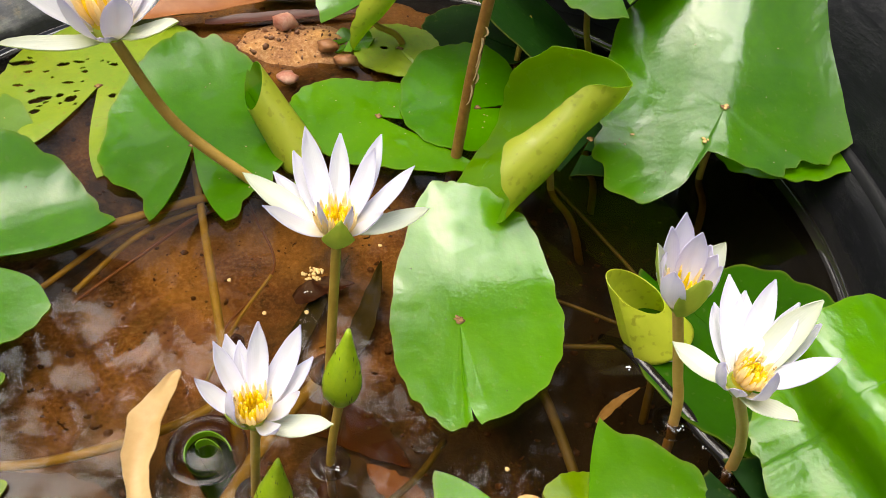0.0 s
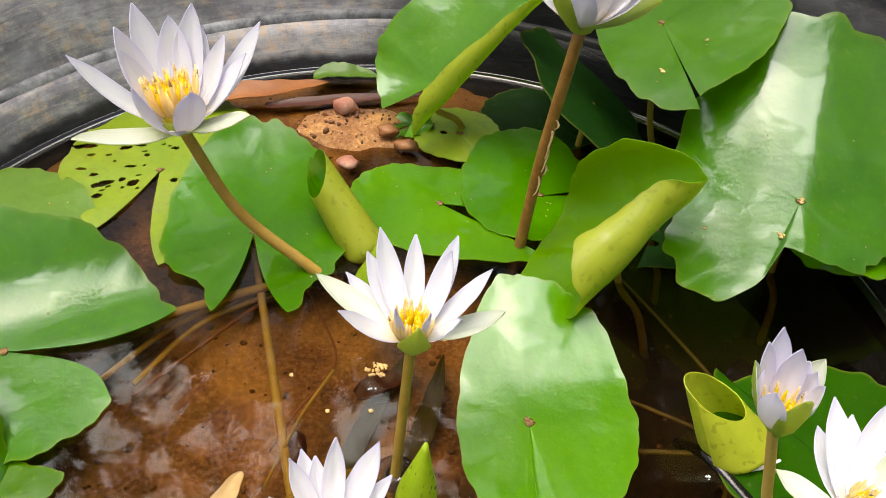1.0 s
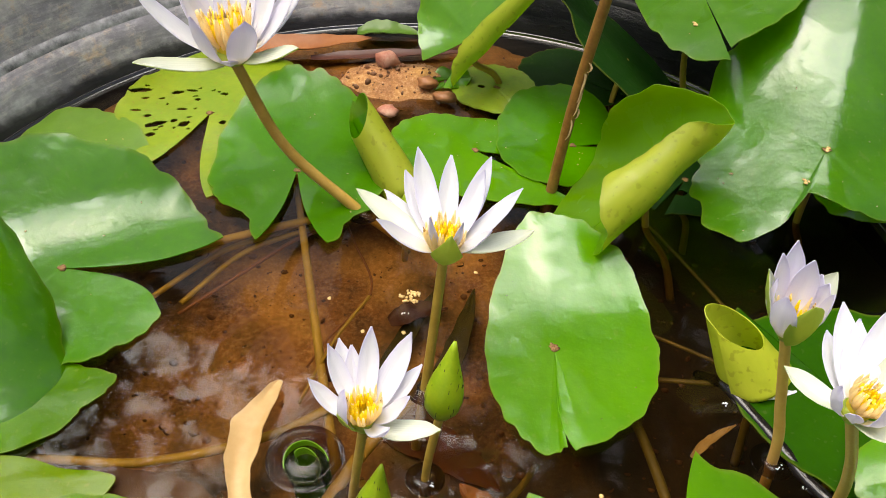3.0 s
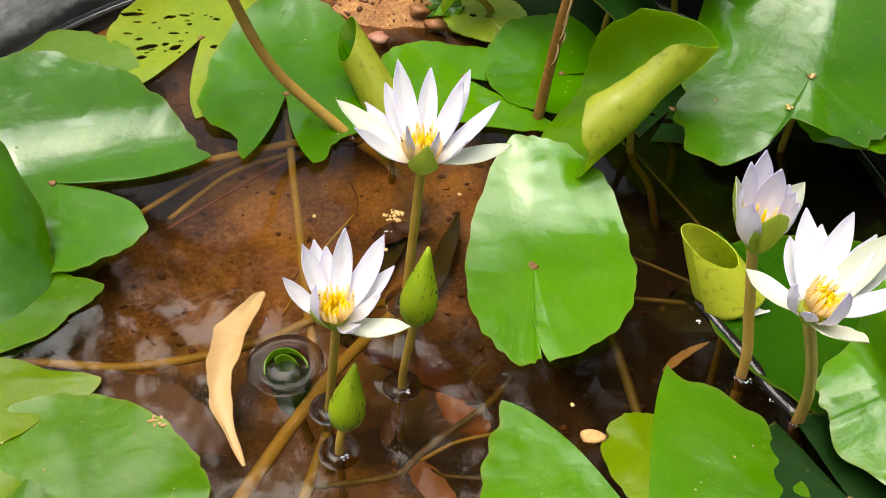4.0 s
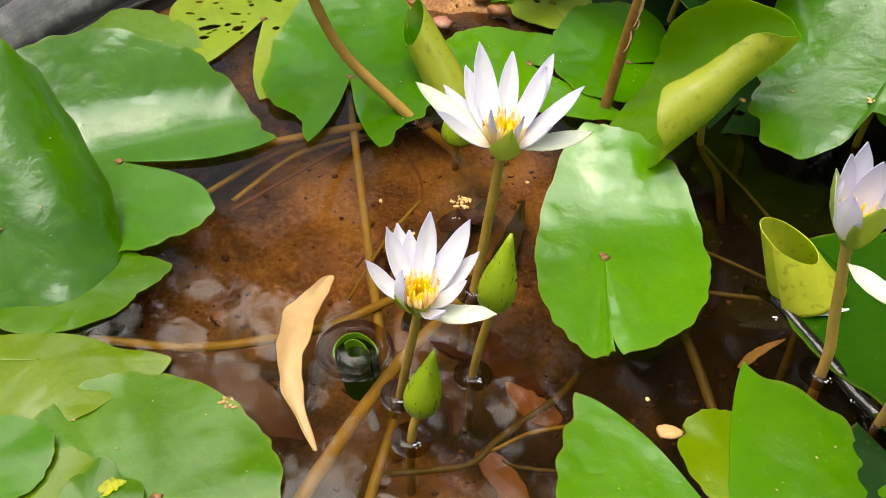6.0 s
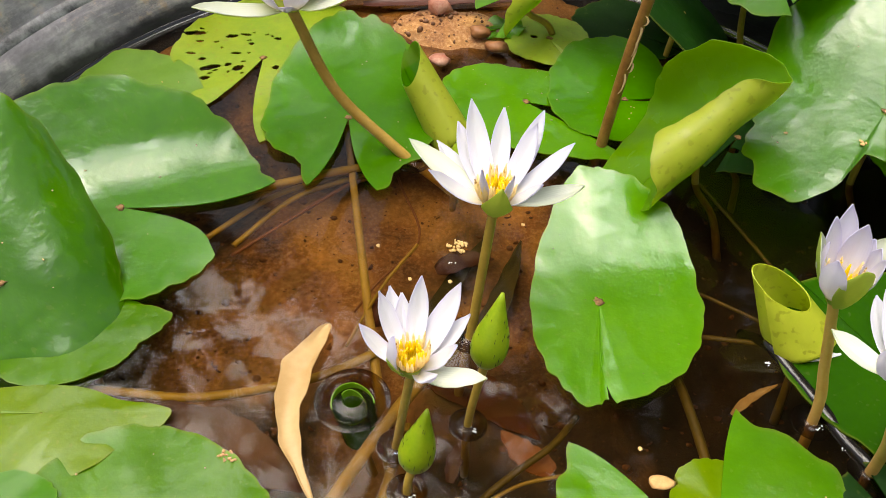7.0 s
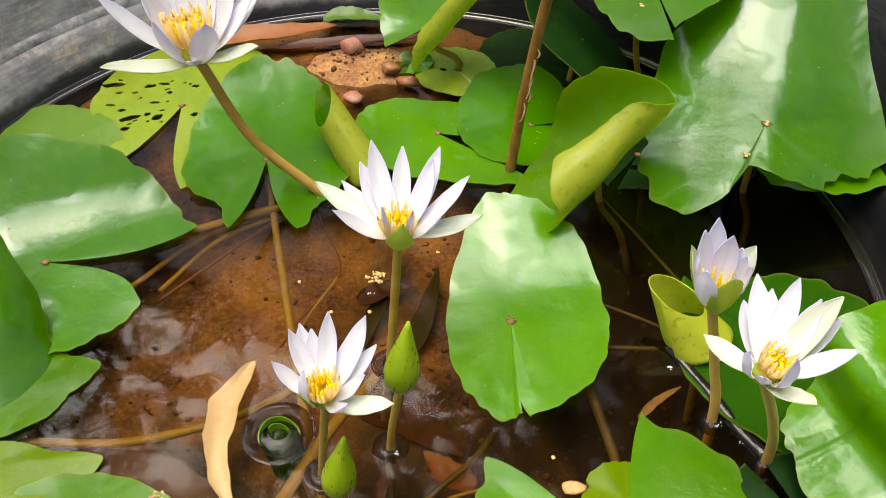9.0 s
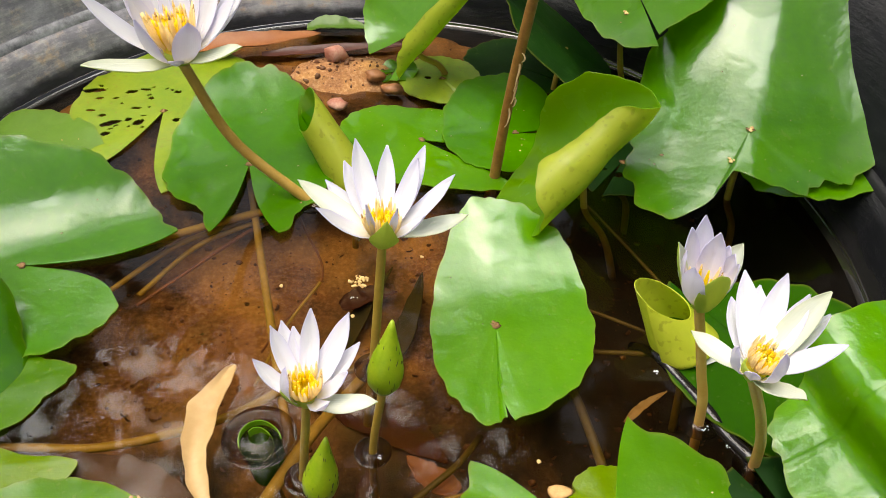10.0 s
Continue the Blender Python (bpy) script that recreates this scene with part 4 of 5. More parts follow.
    deep = Vector((foot.x + run.x, foot.y + run.y, sand_height(foot.x + run.x, foot.y + run.y) - 0.004)) if foot.z >= -0.01 else foot
    path = [Vector((0, 0, lift - 0.001))]
    if stem_mid:
        path.append(Vector(stem_mid) - at)
    if foot.z >= -0.01:
        path.append(foot - at)
    path.append(deep - at)
    part("stem", tube(path, [stem_r * 0.95, stem_r, stem_r * 1.1, stem_r * 1.15], 40, 12), stem_mat, fl, "round flower stalk")
    return fl


lily_flower("white water lily on a tan stalk, wide open", (-0.2415, 0.562, 0.140),
            [(180, 38, 0.086), (153, 55, 0.078), (127, 49, 0.090), (159, 51, 0.064), (104, 49, 0.078), (86, 50, 0.086), (81, 43, 0.074), (55, 47, 0.070), (42, 40, 0.092), (27, 43, 0.070), (-51, 55, 0.056, -60), (-114, 55, 0.062, -135), (-81, 28, 0.026)],
            [(-133, 19, 0.080), (-8, 19, 0.055)], (-0.150, 0.564, -0.004), STEM_LEAN, 0.0205, stamens=84, axis=(-0.12, 0.12, 1), seed=1, stem_mid=(-0.211, 0.566, 0.060), stem_r=0.0044, size=1.5)
lily_flower("white water lily wide open on an olive stalk", (-0.070, 0.394, 0.114),
            [(137, 19, 0.060), (-173, 39, 0.052), (123, 31, 0.062), (113, 39, 0.072), (91, 38, 0.066), (61, 45, 0.060), (64, 39, 0.070), (35, 33, 0.065), (-11, 48, 0.042), (-136, 74, 0.042, -128), (-42, 70, 0.042, -50)],
            [(153, 22, 0.070), (26, 5, 0.061), (-71, 65, 0.036, -84)], (-0.078, 0.382, 0.0), STEM_OLIVE, 0.0140, seed=2, size=1.1, front=1.1, lift=0.0045)
lily_flower("small white water lily, open, near a green bud", (-0.1017, 0.275, 0.104),
            [(159, 31, 0.0375), (130, 43, 0.046), (117, 33, 0.047), (108, 34, 0.042), (90, 46, 0.051), (60, 39, 0.054), (70, 24, 0.047), (43, 29, 0.0435), (7, 44, 0.033), (-45, 40, 0.028), (-158, 75, 0.033, -150)],
            [(-14, 20, 0.045), (-145, 51, 0.022)], (-0.114, 0.288, 0.0), STEM_OLIVE, 0.0138, stamens=60, seed=3, stem_r=0.0028, size=0.82)
lily_flower("lilac-tinted water lily half closed", (0.1225, 0.341, 0.130),
            [(94, 60, 0.052), (121, 64, 0.047), (70, 71, 0.045), (52, 52, 0.037), (91, 52, 0.044), (67, 56, 0.039), (-8, 67, 0.037), (167, 68, 0.040), (-140, 66, 0.042, -128), (30, 62, 0.036)],
            [(161, 63, 0.045), (40, 50, 0.042), (-80, 70, 0.036, -66)], (0.153, 0.348, 0.0), STEM_TAN, 0.0165, PETAL_LILAC, 22, seed=4, stem_mid=(0.141, 0.348, 0.06), size=0.85, outer=PETAL_LILAC)
lily_flower("white water lily wide open beside a bent leaf", (0.1345, 0.274, 0.149),
            [(89, 24, 0.057), (66, 35, 0.056), (79, 22, 0.050), (95, 10, 0.047), (46, 38, 0.050), (29, 29, 0.050), (0, 32, 0.048), (-77, 65, 0.038, -68), (-116, 48, 0.020), (-161, 59, 0.030, -165)],
            [(35, 41, 0.057), (143, 8, 0.037), (-67, 31, 0.040)], (0.184, 0.315, 0.0), STEM_TAN, 0.0145, axis=(0.28, 0.0, 1), tall=0.7, seed=5, stem_mid=(0.164, 0.295, 0.075), size=0.88, front=0.85)
lily_flower("white water lily held highest, on a brown stalk", (0.031, 0.601, 0.211),
            [(150, 42, 0.068), (8, 44, 0.080), (-136, 62, 0.060), (-72, 62, 0.060), (135, 56, 0.072), (100, 67, 0.074), (41, 64, 0.077), (12, 44, 0.056), (-99, 54, 0.050)],
            [(18, 19, 0.066), (-146, 55, 0.055), (95, 35, 0.060)], (0.010, 0.610, 0.0), STEM_BROWN, 0.022, seed=6, stem_mid=(0.018, 0.607, 0.10), stem_r=0.0046, size=1.3)


def peel_strip(at, end, width, bow, parent):
    """A thin strip of skin curling off a stalk."""
    at, end = Vector(at), Vector(end)
    side = Vector((0.7, -0.7, 0.1)) * width
    pts = [[at.lerp(end, f) + Vector((bow, -bow, 0)) * math.sin(math.pi * f) + side * v * (1 - 0.6 * f) + Vector((0.0003, 0, 0)) * math.sin(9 * f) for v in (-1, 0, 1)] for f in [k / 9 for k in range(10)]]
    part("peeling_skin", sheet(pts, [[(k / 9, j / 2) for j in range(3)] for k in range(10)], thick=0.0003), PEEL, parent, "pale skin peeling off the stalk")


tall = [o for o in scene.objects if o.parent is None and o.name.startswith("water_lily_flower")][-1]
for k, (z0, z1, dx) in enumerate([(-0.085, -0.112, 0.0046), (-0.10, -0.125, 0.0052), (-0.118, -0.128, 0.007), (-0.13, -0.15, 0.0046), (-0.075, -0.083, 0.005)]):
    peel_strip((0.118 * z0 + dx - 0.0035, -0.055 * z0 - 0.0052, z0), (0.118 * z1 + dx - 0.0035, -0.055 * z1 - 0.0056, z1), 0.0012, 0.0008 + 0.0004 * k, tall)


def lily_bud(label, at, top, r, foot, seed):
    """A closed bud: a pointed green body with ribs and dark flecks on a stalk."""
    at, top, foot = Vector(at), Vector(top), Vector(foot)
    bud = thing("lily_bud", at, label, "flower bud", "lily buds")
    ax = top - at
    ln = ax.length
    q = Vector((0, 0, 1)).rotation_difference(ax.normalized())
    prof = [(0.2, 0.0), (0.6, 0.04), (0.9, 0.13), (1.0, 0.25), (0.97, 0.36), (0.83, 0.50), (0.61, 0.64), (0.40, 0.78), (0.22, 0.91), (0.09, 1.0)]
    bm = bmesh.new()
    rings = []
    for k, h in prof:
        ring = []
        for s in range(24):
            a = 2 * math.pi * s / 24
            rr = r * k * (1 + 0.045 * abs(math.cos(2 * a)) - 0.02)
            ring.append(bm.verts.new(q @ Vector((rr * math.cos(a), rr * math.sin(a), h * ln))))
        rings.append(ring)
    for a, b in zip(rings, rings[1:]):
        for s in range(24):
            bm.faces.new((a[s], a[(s + 1) % 24], b[(s + 1) % 24], b[s]))
    bm.faces.new(rings[0][::-1])
    bm.faces.new(rings[-1])
    part("calyx", bm, BUD_GREEN, bud)
    rnd = random.Random(seed)
    bm = bmesh.new()
    for k in range(34):
        h = rnd.uniform(0.15, 0.8)
        i = max(n for n, pr in enumerate(prof[:-1]) if pr[1] <= h)
        (k0, h0), (k1, h1) = prof[i], prof[i + 1]
        rr = r * (k0 + (k1 - k0) * (h - h0) / (h1 - h0)) * 1.028
        a = rnd.uniform(0, 6.283)
        m = q.to_matrix().to_4x4() @ Matrix.Translation((rr * math.cos(a), rr * math.sin(a), h * ln)) @ Matrix.Rotation(a, 4, "Z") @ Matrix.Diagonal((0.0002, 0.00022, rnd.uniform(0.0008, 0.0034), 1))
        bmesh.ops.create_icosphere(bm, subdivisions=1, radius=1.0, matrix=m)
    tagged(part("flecks", bm, BUD_STREAK, bud, "dark flecks on the bud"), kind="stuff")
    deep = Vector((foot.x, foot.y, sand_height(foot.x, foot.y) - 0.004))
    part("stem", tube([Vector((0, 0, 0.001)), foot - at, deep - at], [0.0028, 0.0026, 0.003], 20, 10), STEM_OLIVE, bud, "olive stalk")
    return bud


lily_bud("closed green lily bud with dark flecks", (-0.064, 0.318, 0.058), (-0.058, 0.329, 0.113), 0.0112, (-0.071, 0.311, 0.0), 1)
lily_bud("closed green lily bud on a short stalk", (-0.099, 0.263, 0.022), (-0.092, 0.270, 0.075), 0.0108, (-0.102, 0.258, 0.0), 2)
lily_bud("closed green lily bud half under water", (-0.112, 0.548, -0.012), (-0.105, 0.556, 0.042), 0.015, (-0.112, 0.548, -0.03), 3)


# ---------------------------------------------------------------- stalks under water
def sunk_stem(points, r, mat, label):
    p0 = Vector(points[0])
    ob = link("submerged_stalk", tube([Vector(p) - p0 for p in points], [r * 0.9, r, r * 1.05], 30, 10), mat)
    ob.location = p0
    return tagged(ob, label, "lily stalk", "submerged stalks")


sunk_stem([(-0.222, 0.625, -0.018), (-0.170, 0.451, -0.030), (-0.137, 0.343, -0.036), (-0.115, 0.28, -0.09)], 0.0036, STEM_SUNK, "long tan lily stalk under water")
sunk_stem([(-0.44, 0.302, -0.02), (-0.317, 0.309, -0.022), (-0.253, 0.315, -0.024), (-0.179, 0.345, -0.026), (-0.122, 0.389, -0.03), (-0.06, 0.43, -0.085)], 0.0036, STEM_OLIVE, "long olive lily stalk lying under water")
sunk_stem([(-0.083, 0.408, -0.05), (-0.123, 0.322, -0.026), (-0.164, 0.208, -0.022), (-0.18, 0.16, -0.06)], 0.0048, STEM_SUNK, "thick tan lily stalk under water")
sunk_stem([(-0.114, 0.330, -0.06), (-0.119, 0.28, -0.045), (-0.124, 0.215, -0.045), (-0.126, 0.17, -0.09)], 0.0036, STEM_OLIVE, "olive lily stalk under water")
sunk_stem([(-0.394, 0.466, -0.016), (-0.312, 0.498, -0.016), (-0.206, 0.554, -0.018), (-0.16, 0.585, -0.04)], 0.0042, STEM_SUNK, "tan lily stalk just under the surface")
sunk_stem([(-0.302, 0.462, -0.03), (-0.262, 0.518, -0.03), (-0.216, 0.551, -0.03), (-0.19, 0.58, -0.04)], 0.0030, STEM_OLIVE, "thin olive lily stalk under water")
sunk_stem([(-0.278, 0.460, -0.032), (-0.247, 0.517, -0.032), (-0.213, 0.546, -0.032), (-0.185, 0.57, -0.045)], 0.0028, STEM_OLIVE, "thin olive lily stalk under water")
sunk_stem([(-0.278, 0.452, -0.038), (-0.235, 0.507, -0.036), (-0.205, 0.545, -0.036), (-0.18, 0.57, -0.045)], 0.0020, STEM_RED, "thin red-brown lily stalk under water")
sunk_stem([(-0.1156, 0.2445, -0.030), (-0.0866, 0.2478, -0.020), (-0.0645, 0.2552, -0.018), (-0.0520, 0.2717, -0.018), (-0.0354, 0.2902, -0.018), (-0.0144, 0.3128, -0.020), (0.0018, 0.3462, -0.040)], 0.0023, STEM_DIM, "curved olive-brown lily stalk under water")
sunk_stem([(-0.0588, 0.2675, -0.030), (-0.0499, 0.2671, -0.016), (-0.0315, 0.2793, -0.013), (-0.0035, 0.2896, -0.012), (0.0081, 0.2959, -0.020)], 0.0013, STEM_OLIVE, "thin olive lily stalk beside a thicker one")
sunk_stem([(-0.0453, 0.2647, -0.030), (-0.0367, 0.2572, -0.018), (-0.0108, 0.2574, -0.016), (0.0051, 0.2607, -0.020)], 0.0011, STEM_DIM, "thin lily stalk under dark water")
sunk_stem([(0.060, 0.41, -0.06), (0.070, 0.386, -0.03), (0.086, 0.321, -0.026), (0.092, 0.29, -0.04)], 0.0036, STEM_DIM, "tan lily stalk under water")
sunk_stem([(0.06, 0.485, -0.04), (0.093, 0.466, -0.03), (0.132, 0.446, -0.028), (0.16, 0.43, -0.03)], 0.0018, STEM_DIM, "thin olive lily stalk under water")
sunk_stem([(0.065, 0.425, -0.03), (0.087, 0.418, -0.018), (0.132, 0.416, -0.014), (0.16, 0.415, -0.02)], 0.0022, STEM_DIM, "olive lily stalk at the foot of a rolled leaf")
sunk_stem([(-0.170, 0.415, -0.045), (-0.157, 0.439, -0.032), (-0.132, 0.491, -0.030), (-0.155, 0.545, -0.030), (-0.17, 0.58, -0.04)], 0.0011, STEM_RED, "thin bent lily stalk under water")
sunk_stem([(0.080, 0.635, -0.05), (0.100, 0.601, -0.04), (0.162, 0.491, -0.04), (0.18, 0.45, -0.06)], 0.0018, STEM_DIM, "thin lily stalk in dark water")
sunk_stem([(-0.170, 0.385, -0.05), (-0.150, 0.428, -0.016), (-0.132, 0.466, -0.008), (-0.130, 0.470, -0.007)], 0.0014, STEM_OLIVE, "olive lily stalk under water")

# Added ridge that stands in for dark, glinting ripples of the water.
sunk_stem([(0.120, 0.432, -0.03), (0.131, 0.411, -0.003), (0.146, 0.386, -0.001), (0.160, 0.361, 0.0), (0.172, 0.338, -0.001), (0.187, 0.315, -0.002), (0.20, 0.295, -0.03)], 0.0048, BLACK_WET, "black glossy ridge standing in for dark water ripples with glints")


# ---------------------------------------------------------------- fallen leaves and scraps
def dry_leaf(name, label, a, b, width, mat, bow=0.2, curl=0.25, arch=0.0, seed=0, category="fallen leaf", ragged=0.16, sharp=0.5, blunt=0.85):
    """A long narrow fallen leaf from a to b, bowed sideways, its edges curled up."""
    a, b = Vector(a), Vector(b)
    ax = b - a
    side = Vector((-ax.y, ax.x, 0)).normalized()
    nr, nc = 49, 13
    pts, uvs = [], []
    for i in range(nr):
        f = i / (nr - 1)
        half = width / 2 * (0.04 + 0.96 * (0.03 + 0.97 * f) ** sharp * (1 - f) ** blunt / (sharp / (sharp + blunt)) ** sharp / (blunt / (sharp + blunt)) ** blunt) * (1 + ragged * noise.noise(Vector((f * 9, seed, 0))))
        row, uv = [], []
        for j in range(nc):
            v = -1 + 2 * j / (nc - 1)
            p = ax * f + side * (bow * ax.length * math.sin(math.pi * f) + half * v * (1 + ragged * noise.noise(Vector((f * 6, seed + 4, v)))))
            p.z += curl * half * v * v + 0.05 * half * math.sin(3.0 * v + 7 * f + seed) * math.sin(math.pi * f) + arch * math.sin(math.pi * f) + 0.0012 * noise.noise(Vector((f * 7, v, seed)))
            row.append(p)
            uv.append((f, j / (nc - 1)))
        pts.append(row)
        uvs.append(uv)
    leaf = thing(name, a, label, category, "fallen leaves")
    part("blade", sheet(pts, uvs, thick=0.0006), mat, leaf)
    if width > 0.014:
        rib = [row[nc // 2] + Vector((0, 0, -0.0006)) for row in pts[1::4]]
        part("midrib", tube(rib, [width * 0.014, width * 0.011, width * 0.004], 20, 6), mat, leaf)
    return leaf


dry_leaf("fallen_leaf", "curved tan dry leaf floating with one tip under water", (-0.1570, 0.2415, 0.0004), (-0.178, 0.374, 0.006), 0.0200, DRY_TAN, 0.155, 0.30, 0.004, 1, ragged=0.34, sharp=1.25, blunt=0.55)
dry_leaf("fallen_leaf", "orange-brown dry leaf lying by the tub wall", (-0.330, 0.79, 0.008), (-0.183, 0.842, 0.006), 0.032, DRY_ORANGE, -0.06, 0.35, 0.003, 2)
dry_leaf("fallen_leaf", "dark red-brown leaf sunk on the bottom", (-0.285, 0.284, -0.005), (-0.160, 0.252, -0.010), 0.042, DRY_RED, 0.05, 0.2, 0.0, 3)
dry_leaf("fallen_leaf", "orange-brown leaf sunk under water", (-0.0128, 0.2966, -0.030), (-0.0490, 0.3230, -0.030), 0.019, DRY_ORANGE, 0.05, 0.2, 0.0, 4)
dry_leaf("fallen_leaf", "dull red leaf blade sunk under water", (-0.079, 0.291, -0.06), (-0.069, 0.329, -0.055), 0.010, DRY_RED, 0.08, 0.2, 0.0, 14)
dry_leaf("fallen_leaf", "broad red-brown leaf on the bottom", (-0.110, 0.390, -0.086), (-0.020, 0.345, -0.088), 0.034, DRY_RUST, 0.06, 0.2, 0.0, 15)
dry_leaf("fallen_leaf", "dark olive blade sunk under water", (-0.126, 0.375, -0.07), (-0.076, 0.52, -0.052), 0.016, SUNK_OLIVE, 0.03, 0.2, 0.0, 16)
dry_leaf("fallen_leaf", "dark olive blade sunk under water", (-0.080, 0.40, -0.07), (-0.050, 0.515, -0.052), 0.018, SUNK_OLIVE, -0.04, 0.2, 0.0, 17)
dry_leaf("fallen_leaf", "yellow-green leaf tip just under water", (-0.345, 0.300, -0.008), (-0.318, 0.332, -0.010), 0.022, LEAF_LIME, 0.05, 0.1, 0.0, 18)
dry_leaf("leaf_scrap", "torn yellow leaf scrap on a lily leaf", (-0.268, 0.192, 0.0065), (-0.256, 0.202, 0.0065), 0.008, UNDER, 0.05, 0.3, 0.001, 19, ragged=0.35)
dry_leaf("fallen_leaf", "orange sunken leaf under water", (-0.060, 0.278, -0.05), (-0.02, 0.225, -0.055), 0.018, DRY_ORANGE, 0.05, 0.2, 0.0, 5)
dry_leaf("fallen_leaf", "dark red leaf under water", (-0.115, 0.47, -0.05), (-0.07, 0.49, -0.05), 0.02, DRY_RED, 0.1, 0.2, 0.0, 6)
dry_leaf("fallen_leaf", "dark red leaf along the bank", (-0.24, 0.795, 0.004), (-0.07, 0.835, 0.003), 0.016, DRY_RED, -0.02, 0.3, 0.002, 7)
dry_leaf("leaf_scrap", "dull pink leaf stalk under dark water", (0.105, 0.355, -0.02), (0.138, 0.383, -0.016), 0.006, DRY_TAN, 0.05, 0.2, 0.0, 8)
dry_leaf("leaf_scrap", "torn green leaf scrap at the waterline", (-0.200, 0.852, 0.005), (-0.130, 0.858, 0.005), 0.027, LEAF_OLD, 0.02, 0.4, 0.003, 9)


dry_leaf("fallen_petal", "fallen white petal floating under a curled leaf", (0.134, 0.403, 0.0035), (0.180, 0.406, 0.0035), 0.010, FOAM, -0.10, 0.15, 0.001, 11, category="petal")


def scrap(name, label, at, r, mat, squash, seed, category="scrap"):
    ob = link(name, blob(r, seed, squash, 0.5, 2), mat)
    ob.location = at
    return tagged(ob, label, category, "scraps")


def crumb_cluster(label, at, r, n, mat, seed):
    at = Vector(at)
    rnd = random.Random(seed)
    bm = bmesh.new()
    for k in range(n):
        a, d = rnd.uniform(0, 6.283), r * rnd.random() ** 0.6
        m = Matrix.Translation((d * math.cos(a), d * math.sin(a) * 0.8, rnd.uniform(0, 0.15 * r))) @ Matrix.Rotation(rnd.uniform(0, 3), 4, "Z") @ Matrix.Diagonal((rnd.uniform(0.12, 0.3) * r, rnd.uniform(0.10, 0.22) * r, 0.13 * r, 1))
        bmesh.ops.create_icosphere(bm, subdivisions=1, radius=1.0, matrix=m)
    ob = link("crumb_cluster", bm, mat)
    ob.location = at
    return tagged(ob, label, "scrap", "scraps", "stuff")


scrap("sunken_bud", "dark red-brown rotten bud under water", (-0.150, 0.413, -0.034), 0.0095, DRY_RED, (0.8, 1.3, 0.8), 15, "flower bud")
crumb_cluster("pale crumbs of pollen floating on the water", (-0.098, 0.467, 0.001), 0.0082, 34, CRUMB, 1)


def leaf_specks(label, seed, spots, mat):
    """Small crumbs lying on one leaf: spots are (way from the stalk in degrees from its apex, share of the radius, size)."""
    at, place = SURFACE[seed]
    bm = bmesh.new()
    rnd = random.Random(seed)
    for th, r, size in spots:
        p = at + place(r, th / 180)
        for k in range(1 if size < 0.0013 else 4):
            d = Vector((rnd.uniform(-1, 1), rnd.uniform(-1, 1), 0)) * (0 if size < 0.0013 else size)
            m = Matrix.Translation(p + d + Vector((0, 0, 0.0006))) @ Matrix.Rotation(rnd.uniform(0, 3), 4, "Z") @ Matrix.Diagonal((size * rnd.uniform(0.7, 1.2), size * rnd.uniform(0.4, 0.8), size * 0.35, 1))
            bmesh.ops.create_icosphere(bm, subdivisions=1, radius=1.0, matrix=m)
    tagged(link("leaf_specks", bm, mat), label, "scrap", "scraps", "stuff")


def scatter(n, seed, size=0.0008):
    rnd = random.Random(seed)
    return [(rnd.uniform(-165, 165), rnd.uniform(0.2, 0.95), size * rnd.uniform(0.6, 1.5)) for k in range(n)]


leaf_specks("orange scabs and pale crumbs on the large lily leaf", 2, [(0, 0.0, 0.0026), (176, 0.45, 0.0022), (130, 0.7, 0.0013)] + scatter(16, 2, 0.0007), CRUMB)
leaf_specks("brown scab and specks on the oval lily leaf", 1, [(0, 0.01, 0.0024), (60, 0.8, 0.0008)] + scatter(5, 1, 0.0006), SCAR)
leaf_specks("pale crumbs on the high lily leaf", 5, [(150, 0.6, 0.0022), (-150, 0.5, 0.0014)] + scatter(9, 5), CRUMB)
for k, n in ((8, 9), (9, 12), (11, 8), (14, 8), (17, 12), (20, 9), (13, 6), (15, 7)):
    leaf_specks("pale specks scattered on a lily leaf", k, scatter(n, k), CRUMB)
crumb_cluster("orange crumbs lying on a lily leaf", (-0.216, 0.262, 0.0045), 0.0055, 18, CRUMB_ORANGE, 2)
for i, (x, y) in enumerate([(-0.159, 0.459), (-0.129, 0.429), (-0.099, 0.431), (-0.05, 0.50), (0.04, 0.31)]):
    scrap("crumb", "tiny pale crumb floating on the water", (x, y, 0.0008), 0.0016, CRUMB, (1, 1, 0.5), i)
scrap("bark_chip", "smooth orange-tan chip floating on the water", (0.053, 0.288, 0.001), 0.0085, CRUMB_ORANGE, (1.0, 0.6, 0.2), 5)
scrap("stone", "red and white stone on the sand", (-0.158, 0.785, 0.014), 0.0115, STONE_RED, (1.0, 0.85, 0.9), 6, "stone")
scrap("stone", "brown stone on the sand", (-0.114, 0.753, 0.012), 0.0095, STONE_BROWN, (1.1, 0.9, 0.6), 7, "stone")
scrap("stone", "flat brown stone on the sand", (-0.094, 0.735, 0.008), 0.0095, STONE_BROWN, (1.3, 0.8, 0.5), 8, "stone")
scrap("stone", "small red stone on the sand", (-0.148, 0.708, 0.005), 0.009, STONE_RED, (1.2, 0.9, 0.5), 9, "stone")
for i, (x, y) in enumerate([(-0.071, 0.311), (-0.102, 0.258), (-0.114, 0.288), (-0.078, 0.382), (0.153, 0.348)]):
    crumb_cluster("white flecks of foam round a stalk", (x + 0.003, y - 0.004, 0.0008), 0.0035, 7, FOAM, 20 + i)


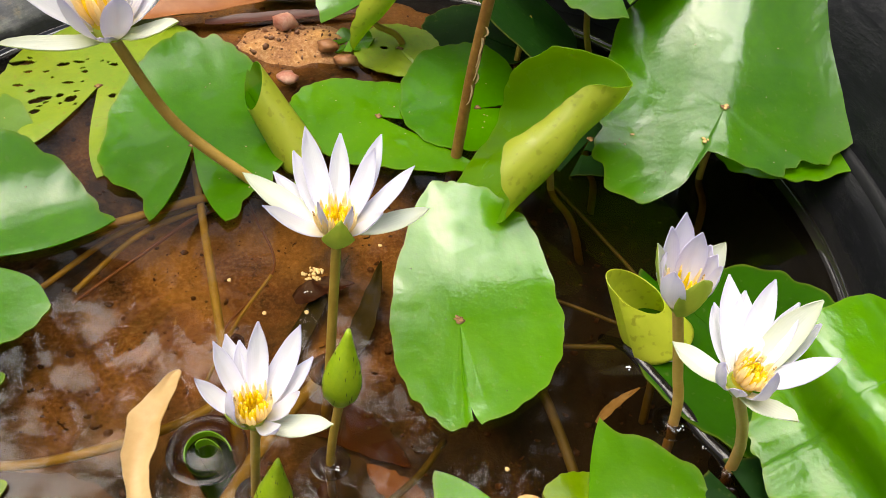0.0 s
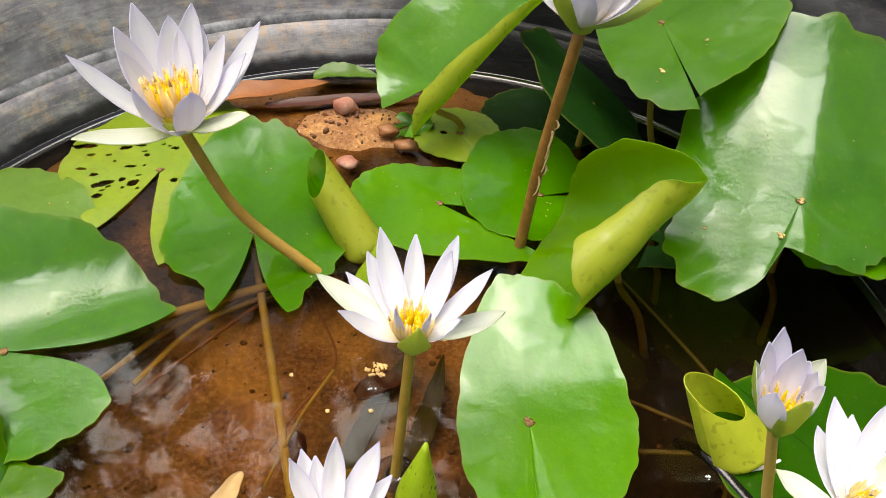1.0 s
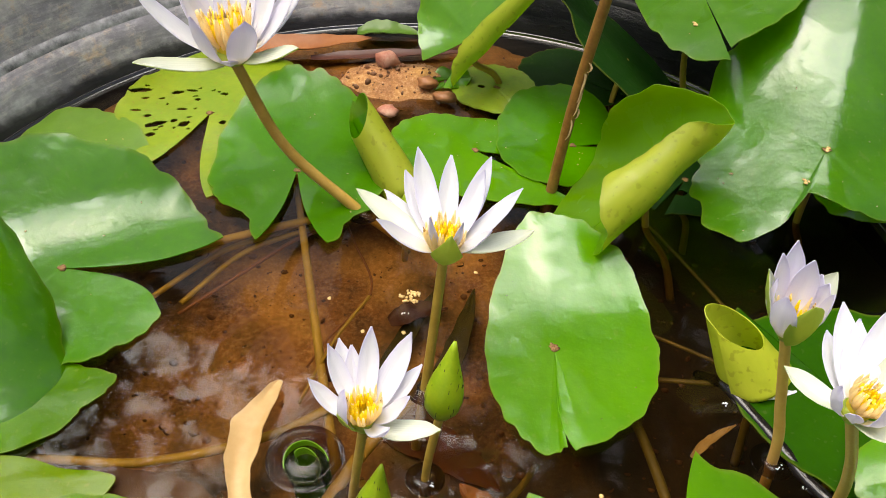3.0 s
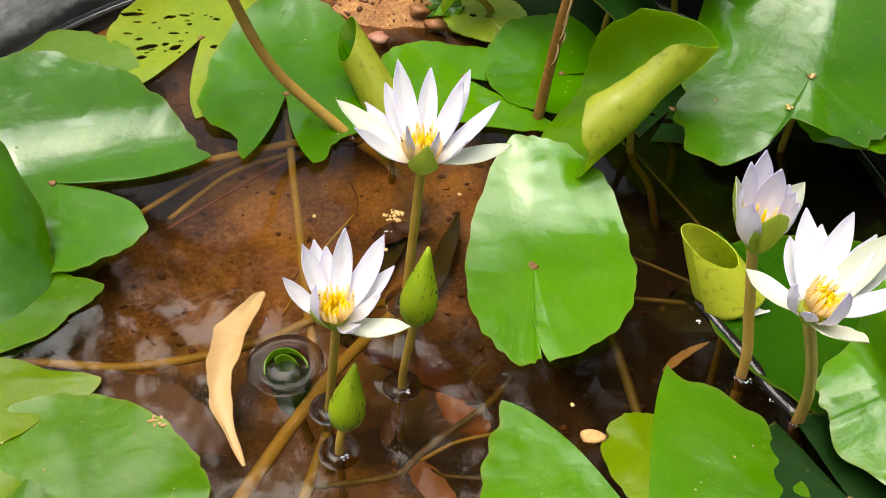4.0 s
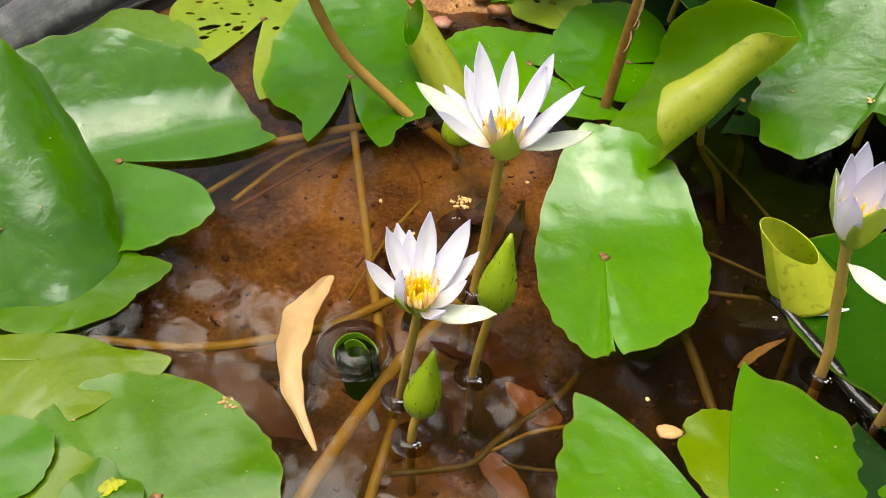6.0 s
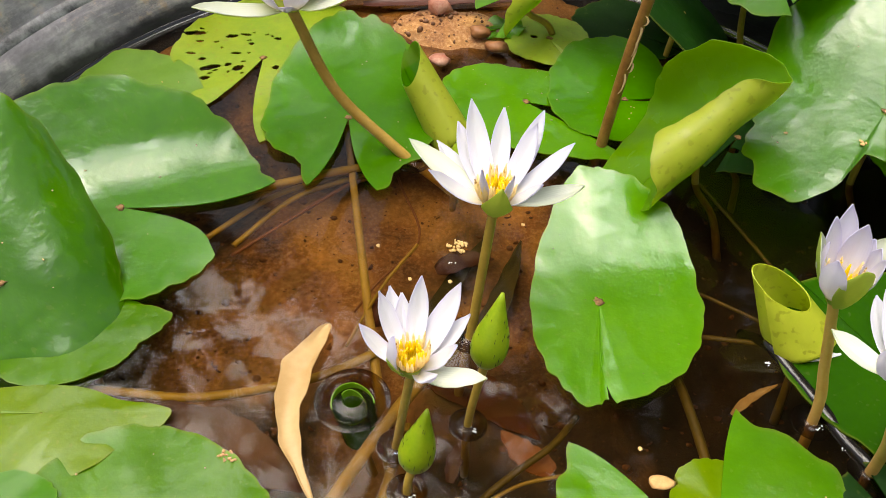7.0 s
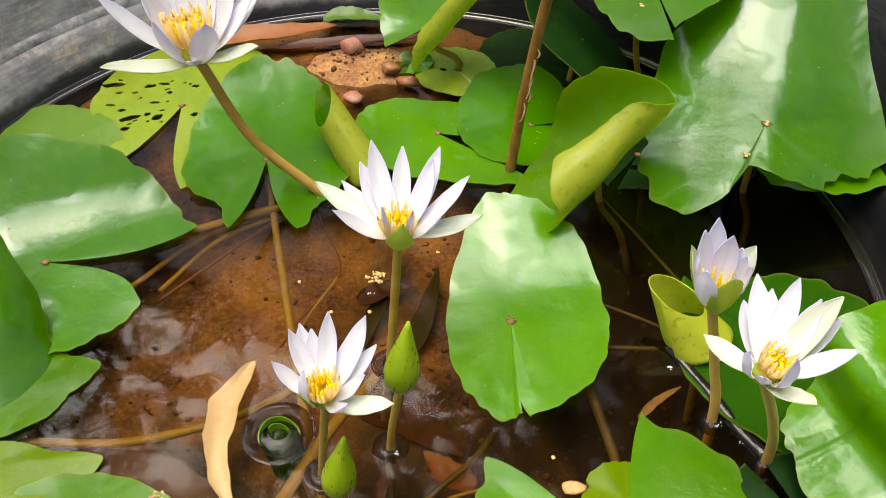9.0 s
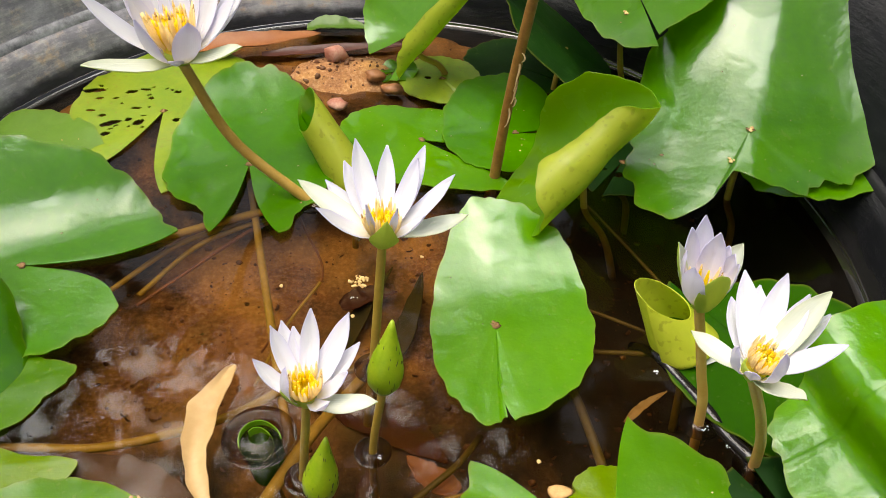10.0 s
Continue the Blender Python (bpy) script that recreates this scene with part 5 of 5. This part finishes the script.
for i, (x, y, r, n) in enumerate([(0.158, 0.356, 0.004, 6), (0.170, 0.330, 0.0025, 4), (0.128, 0.392, 0.004, 6), (-0.10, 0.45, 0.003, 4), (0.186, 0.318, 0.003, 5)]):
    crumb_cluster("white flecks of foam on dark water", (x, y, 0.0008), r, n, FOAM, 40 + i)


def build_ripple(x, y, r):
    bm = lathe([(r * 0.45, 0.0018), (r * 0.6, 0.0010), (r * 0.8, 0.0005), (r * 1.1, 0.0003), (r * 1.3, 0.0006), (r * 1.6, 0.0002)], 28)
    ob = link("water_ripple", bm, WATER)
    ob.location = (x, y, 0)
    ob.visible_shadow = False
    tagged(ob, "ring of water drawn up round a stalk", "water", kind="structure")


for x, y, r in [(-0.071, 0.311, 0.008), (-0.102, 0.258, 0.008), (-0.114, 0.288, 0.008), (-0.078, 0.382, 0.009), (0.153, 0.348, 0.009), (0.184, 0.315, 0.009), (-0.149, 0.318, 0.016), (0.010, 0.610, 0.011), (-0.149, 0.563, 0.010)]:
    build_ripple(x, y, r)


def build_gravel():
    """Pebbles as small uneven octahedra, in one mesh."""
    rnd = random.Random(5)
    verts, faces = [], []
    for k in range(2600):
        a, d = rnd.uniform(0, 6.283), 0.38 * math.sqrt(rnd.random())
        x, y = TUB_X + d * math.cos(a), TUB_Y + d * math.sin(a)
        r = 0.0009 + 0.0038 * rnd.random() ** 4
        if k % 13 == 0:
            x, y, r = rnd.gauss(-0.13, 0.055), rnd.gauss(0.755, 0.032), 0.0007 + 0.0022 * rnd.random() ** 3
        m = Matrix.Translation((x, y, sand_height(x, y) + r * 0.2)) @ Euler((rnd.uniform(0, 3), rnd.uniform(0, 3), 0)).to_matrix().to_4x4() @ Matrix.Diagonal((r, r * rnd.uniform(0.6, 1), r * rnd.uniform(0.5, 0.8), 1))
        n = len(verts)
        ring = [(math.cos(q * math.pi / 3), math.sin(q * math.pi / 3)) for q in range(6)]
        verts += [m @ Vector((0, 0, 1))] + [m @ Vector((cx * 0.8, cy * 0.8, 0.55)) for cx, cy in ring] + [m @ Vector((cx, cy, -0.2)) for cx, cy in ring]
        for q in range(6):
            p = (q + 1) % 6
            faces += [(n, n + 1 + q, n + 1 + p), (n + 1 + q, n + 7 + q, n + 7 + p, n + 1 + p)]
    me = bpy.data.meshes.new("gravel")
    me.from_pydata([tuple(v) for v in verts], [], faces)
    me.materials.append(GRIT)
    me.shade_smooth()
    tagged(new("gravel", me), "small brown pebbles scattered on the sand", "gravel", kind="stuff")


build_gravel()


# ---------------------------------------------------------------- trees round the tub, mirrored in the water
def build_tree(at, height, spread, leaves, seed, label):
    at = Vector(at)
    tree = thing("tree", at, label, "tree", "trees")
    rnd = random.Random(seed)
    trunk_top = Vector((rnd.uniform(-0.2, 0.2), rnd.uniform(-0.2, 0.2), height * 0.55))
    bm = tube([Vector((0, 0, 0)), trunk_top * 0.5 + Vector((0.08, 0, 0)), trunk_top, trunk_top + Vector((0.1, 0.1, height * 0.3))], [0.11, 0.09, 0.07, 0.02], 30, 12, 0.1)
    part("trunk", bm, BARK, tree)
    ends = []
    for k in range(9):
        h = height * rnd.uniform(0.32, 0.75)
        a = k * 2.4 + rnd.uniform(-0.4, 0.4)
        d = spread * rnd.uniform(0.6, 1.0)
        s = trunk_top * (h / height / 0.55)
        e = Vector((math.cos(a) * d, math.sin(a) * d, h + height * rnd.uniform(0.08, 0.28)))
        m = (s + e) / 2 + Vector((0, 0, 0.15))
        part("limb", tube([s, m, e], [0.045, 0.03, 0.01], 16, 8, 0.1), BARK, tree)
        ends += [e, (e + m) / 2, m]
    verts, faces = [], []
    for k in range(leaves):
        c = ends[rnd.randrange(len(ends))] + Vector((rnd.gauss(0, 0.2), rnd.gauss(0, 0.2), rnd.gauss(0.05, 0.16))) * spread * 0.6
        d = Vector((rnd.gauss(0, 1), rnd.gauss(0, 1), rnd.gauss(-0.3, 0.6))).normalized()
        w = d.cross(Vector((rnd.gauss(0, 1), rnd.gauss(0, 1), 1))).normalized()
        ln = rnd.uniform(0.06, 0.15)
        n = len(verts)
        verts += [c, c + d * ln * 0.5 + w * ln * 0.22, c + d * ln, c + d * ln * 0.5 - w * ln * 0.22]
        faces.append((n, n + 1, n + 2, n + 3))
    me = bpy.data.meshes.new("crown")
    me.from_pydata([tuple(v) for v in verts], [], faces)
    me.materials.append(TREE_LEAF)
    ob = new("crown", me)
    ob.parent = tree
    tagged(ob, kind="stuff")


build_tree((-1.6, 2.2, -0.24), 3.5, 1.2, 1500, 11, "slender leafy tree beyond the tub")
build_tree((0.75, 2.4, -0.24), 4.3, 1.25, 2200, 12, "leafy tree leaning over the tub")
build_tree((1.6, 2.0, -0.24), 3.9, 1.3, 4200, 13, "dense leafy tree beside the tub")
build_tree((-0.35, 1.95, -0.24), 4.6, 1.35, 1900, 14, "tall leafy tree behind the others")
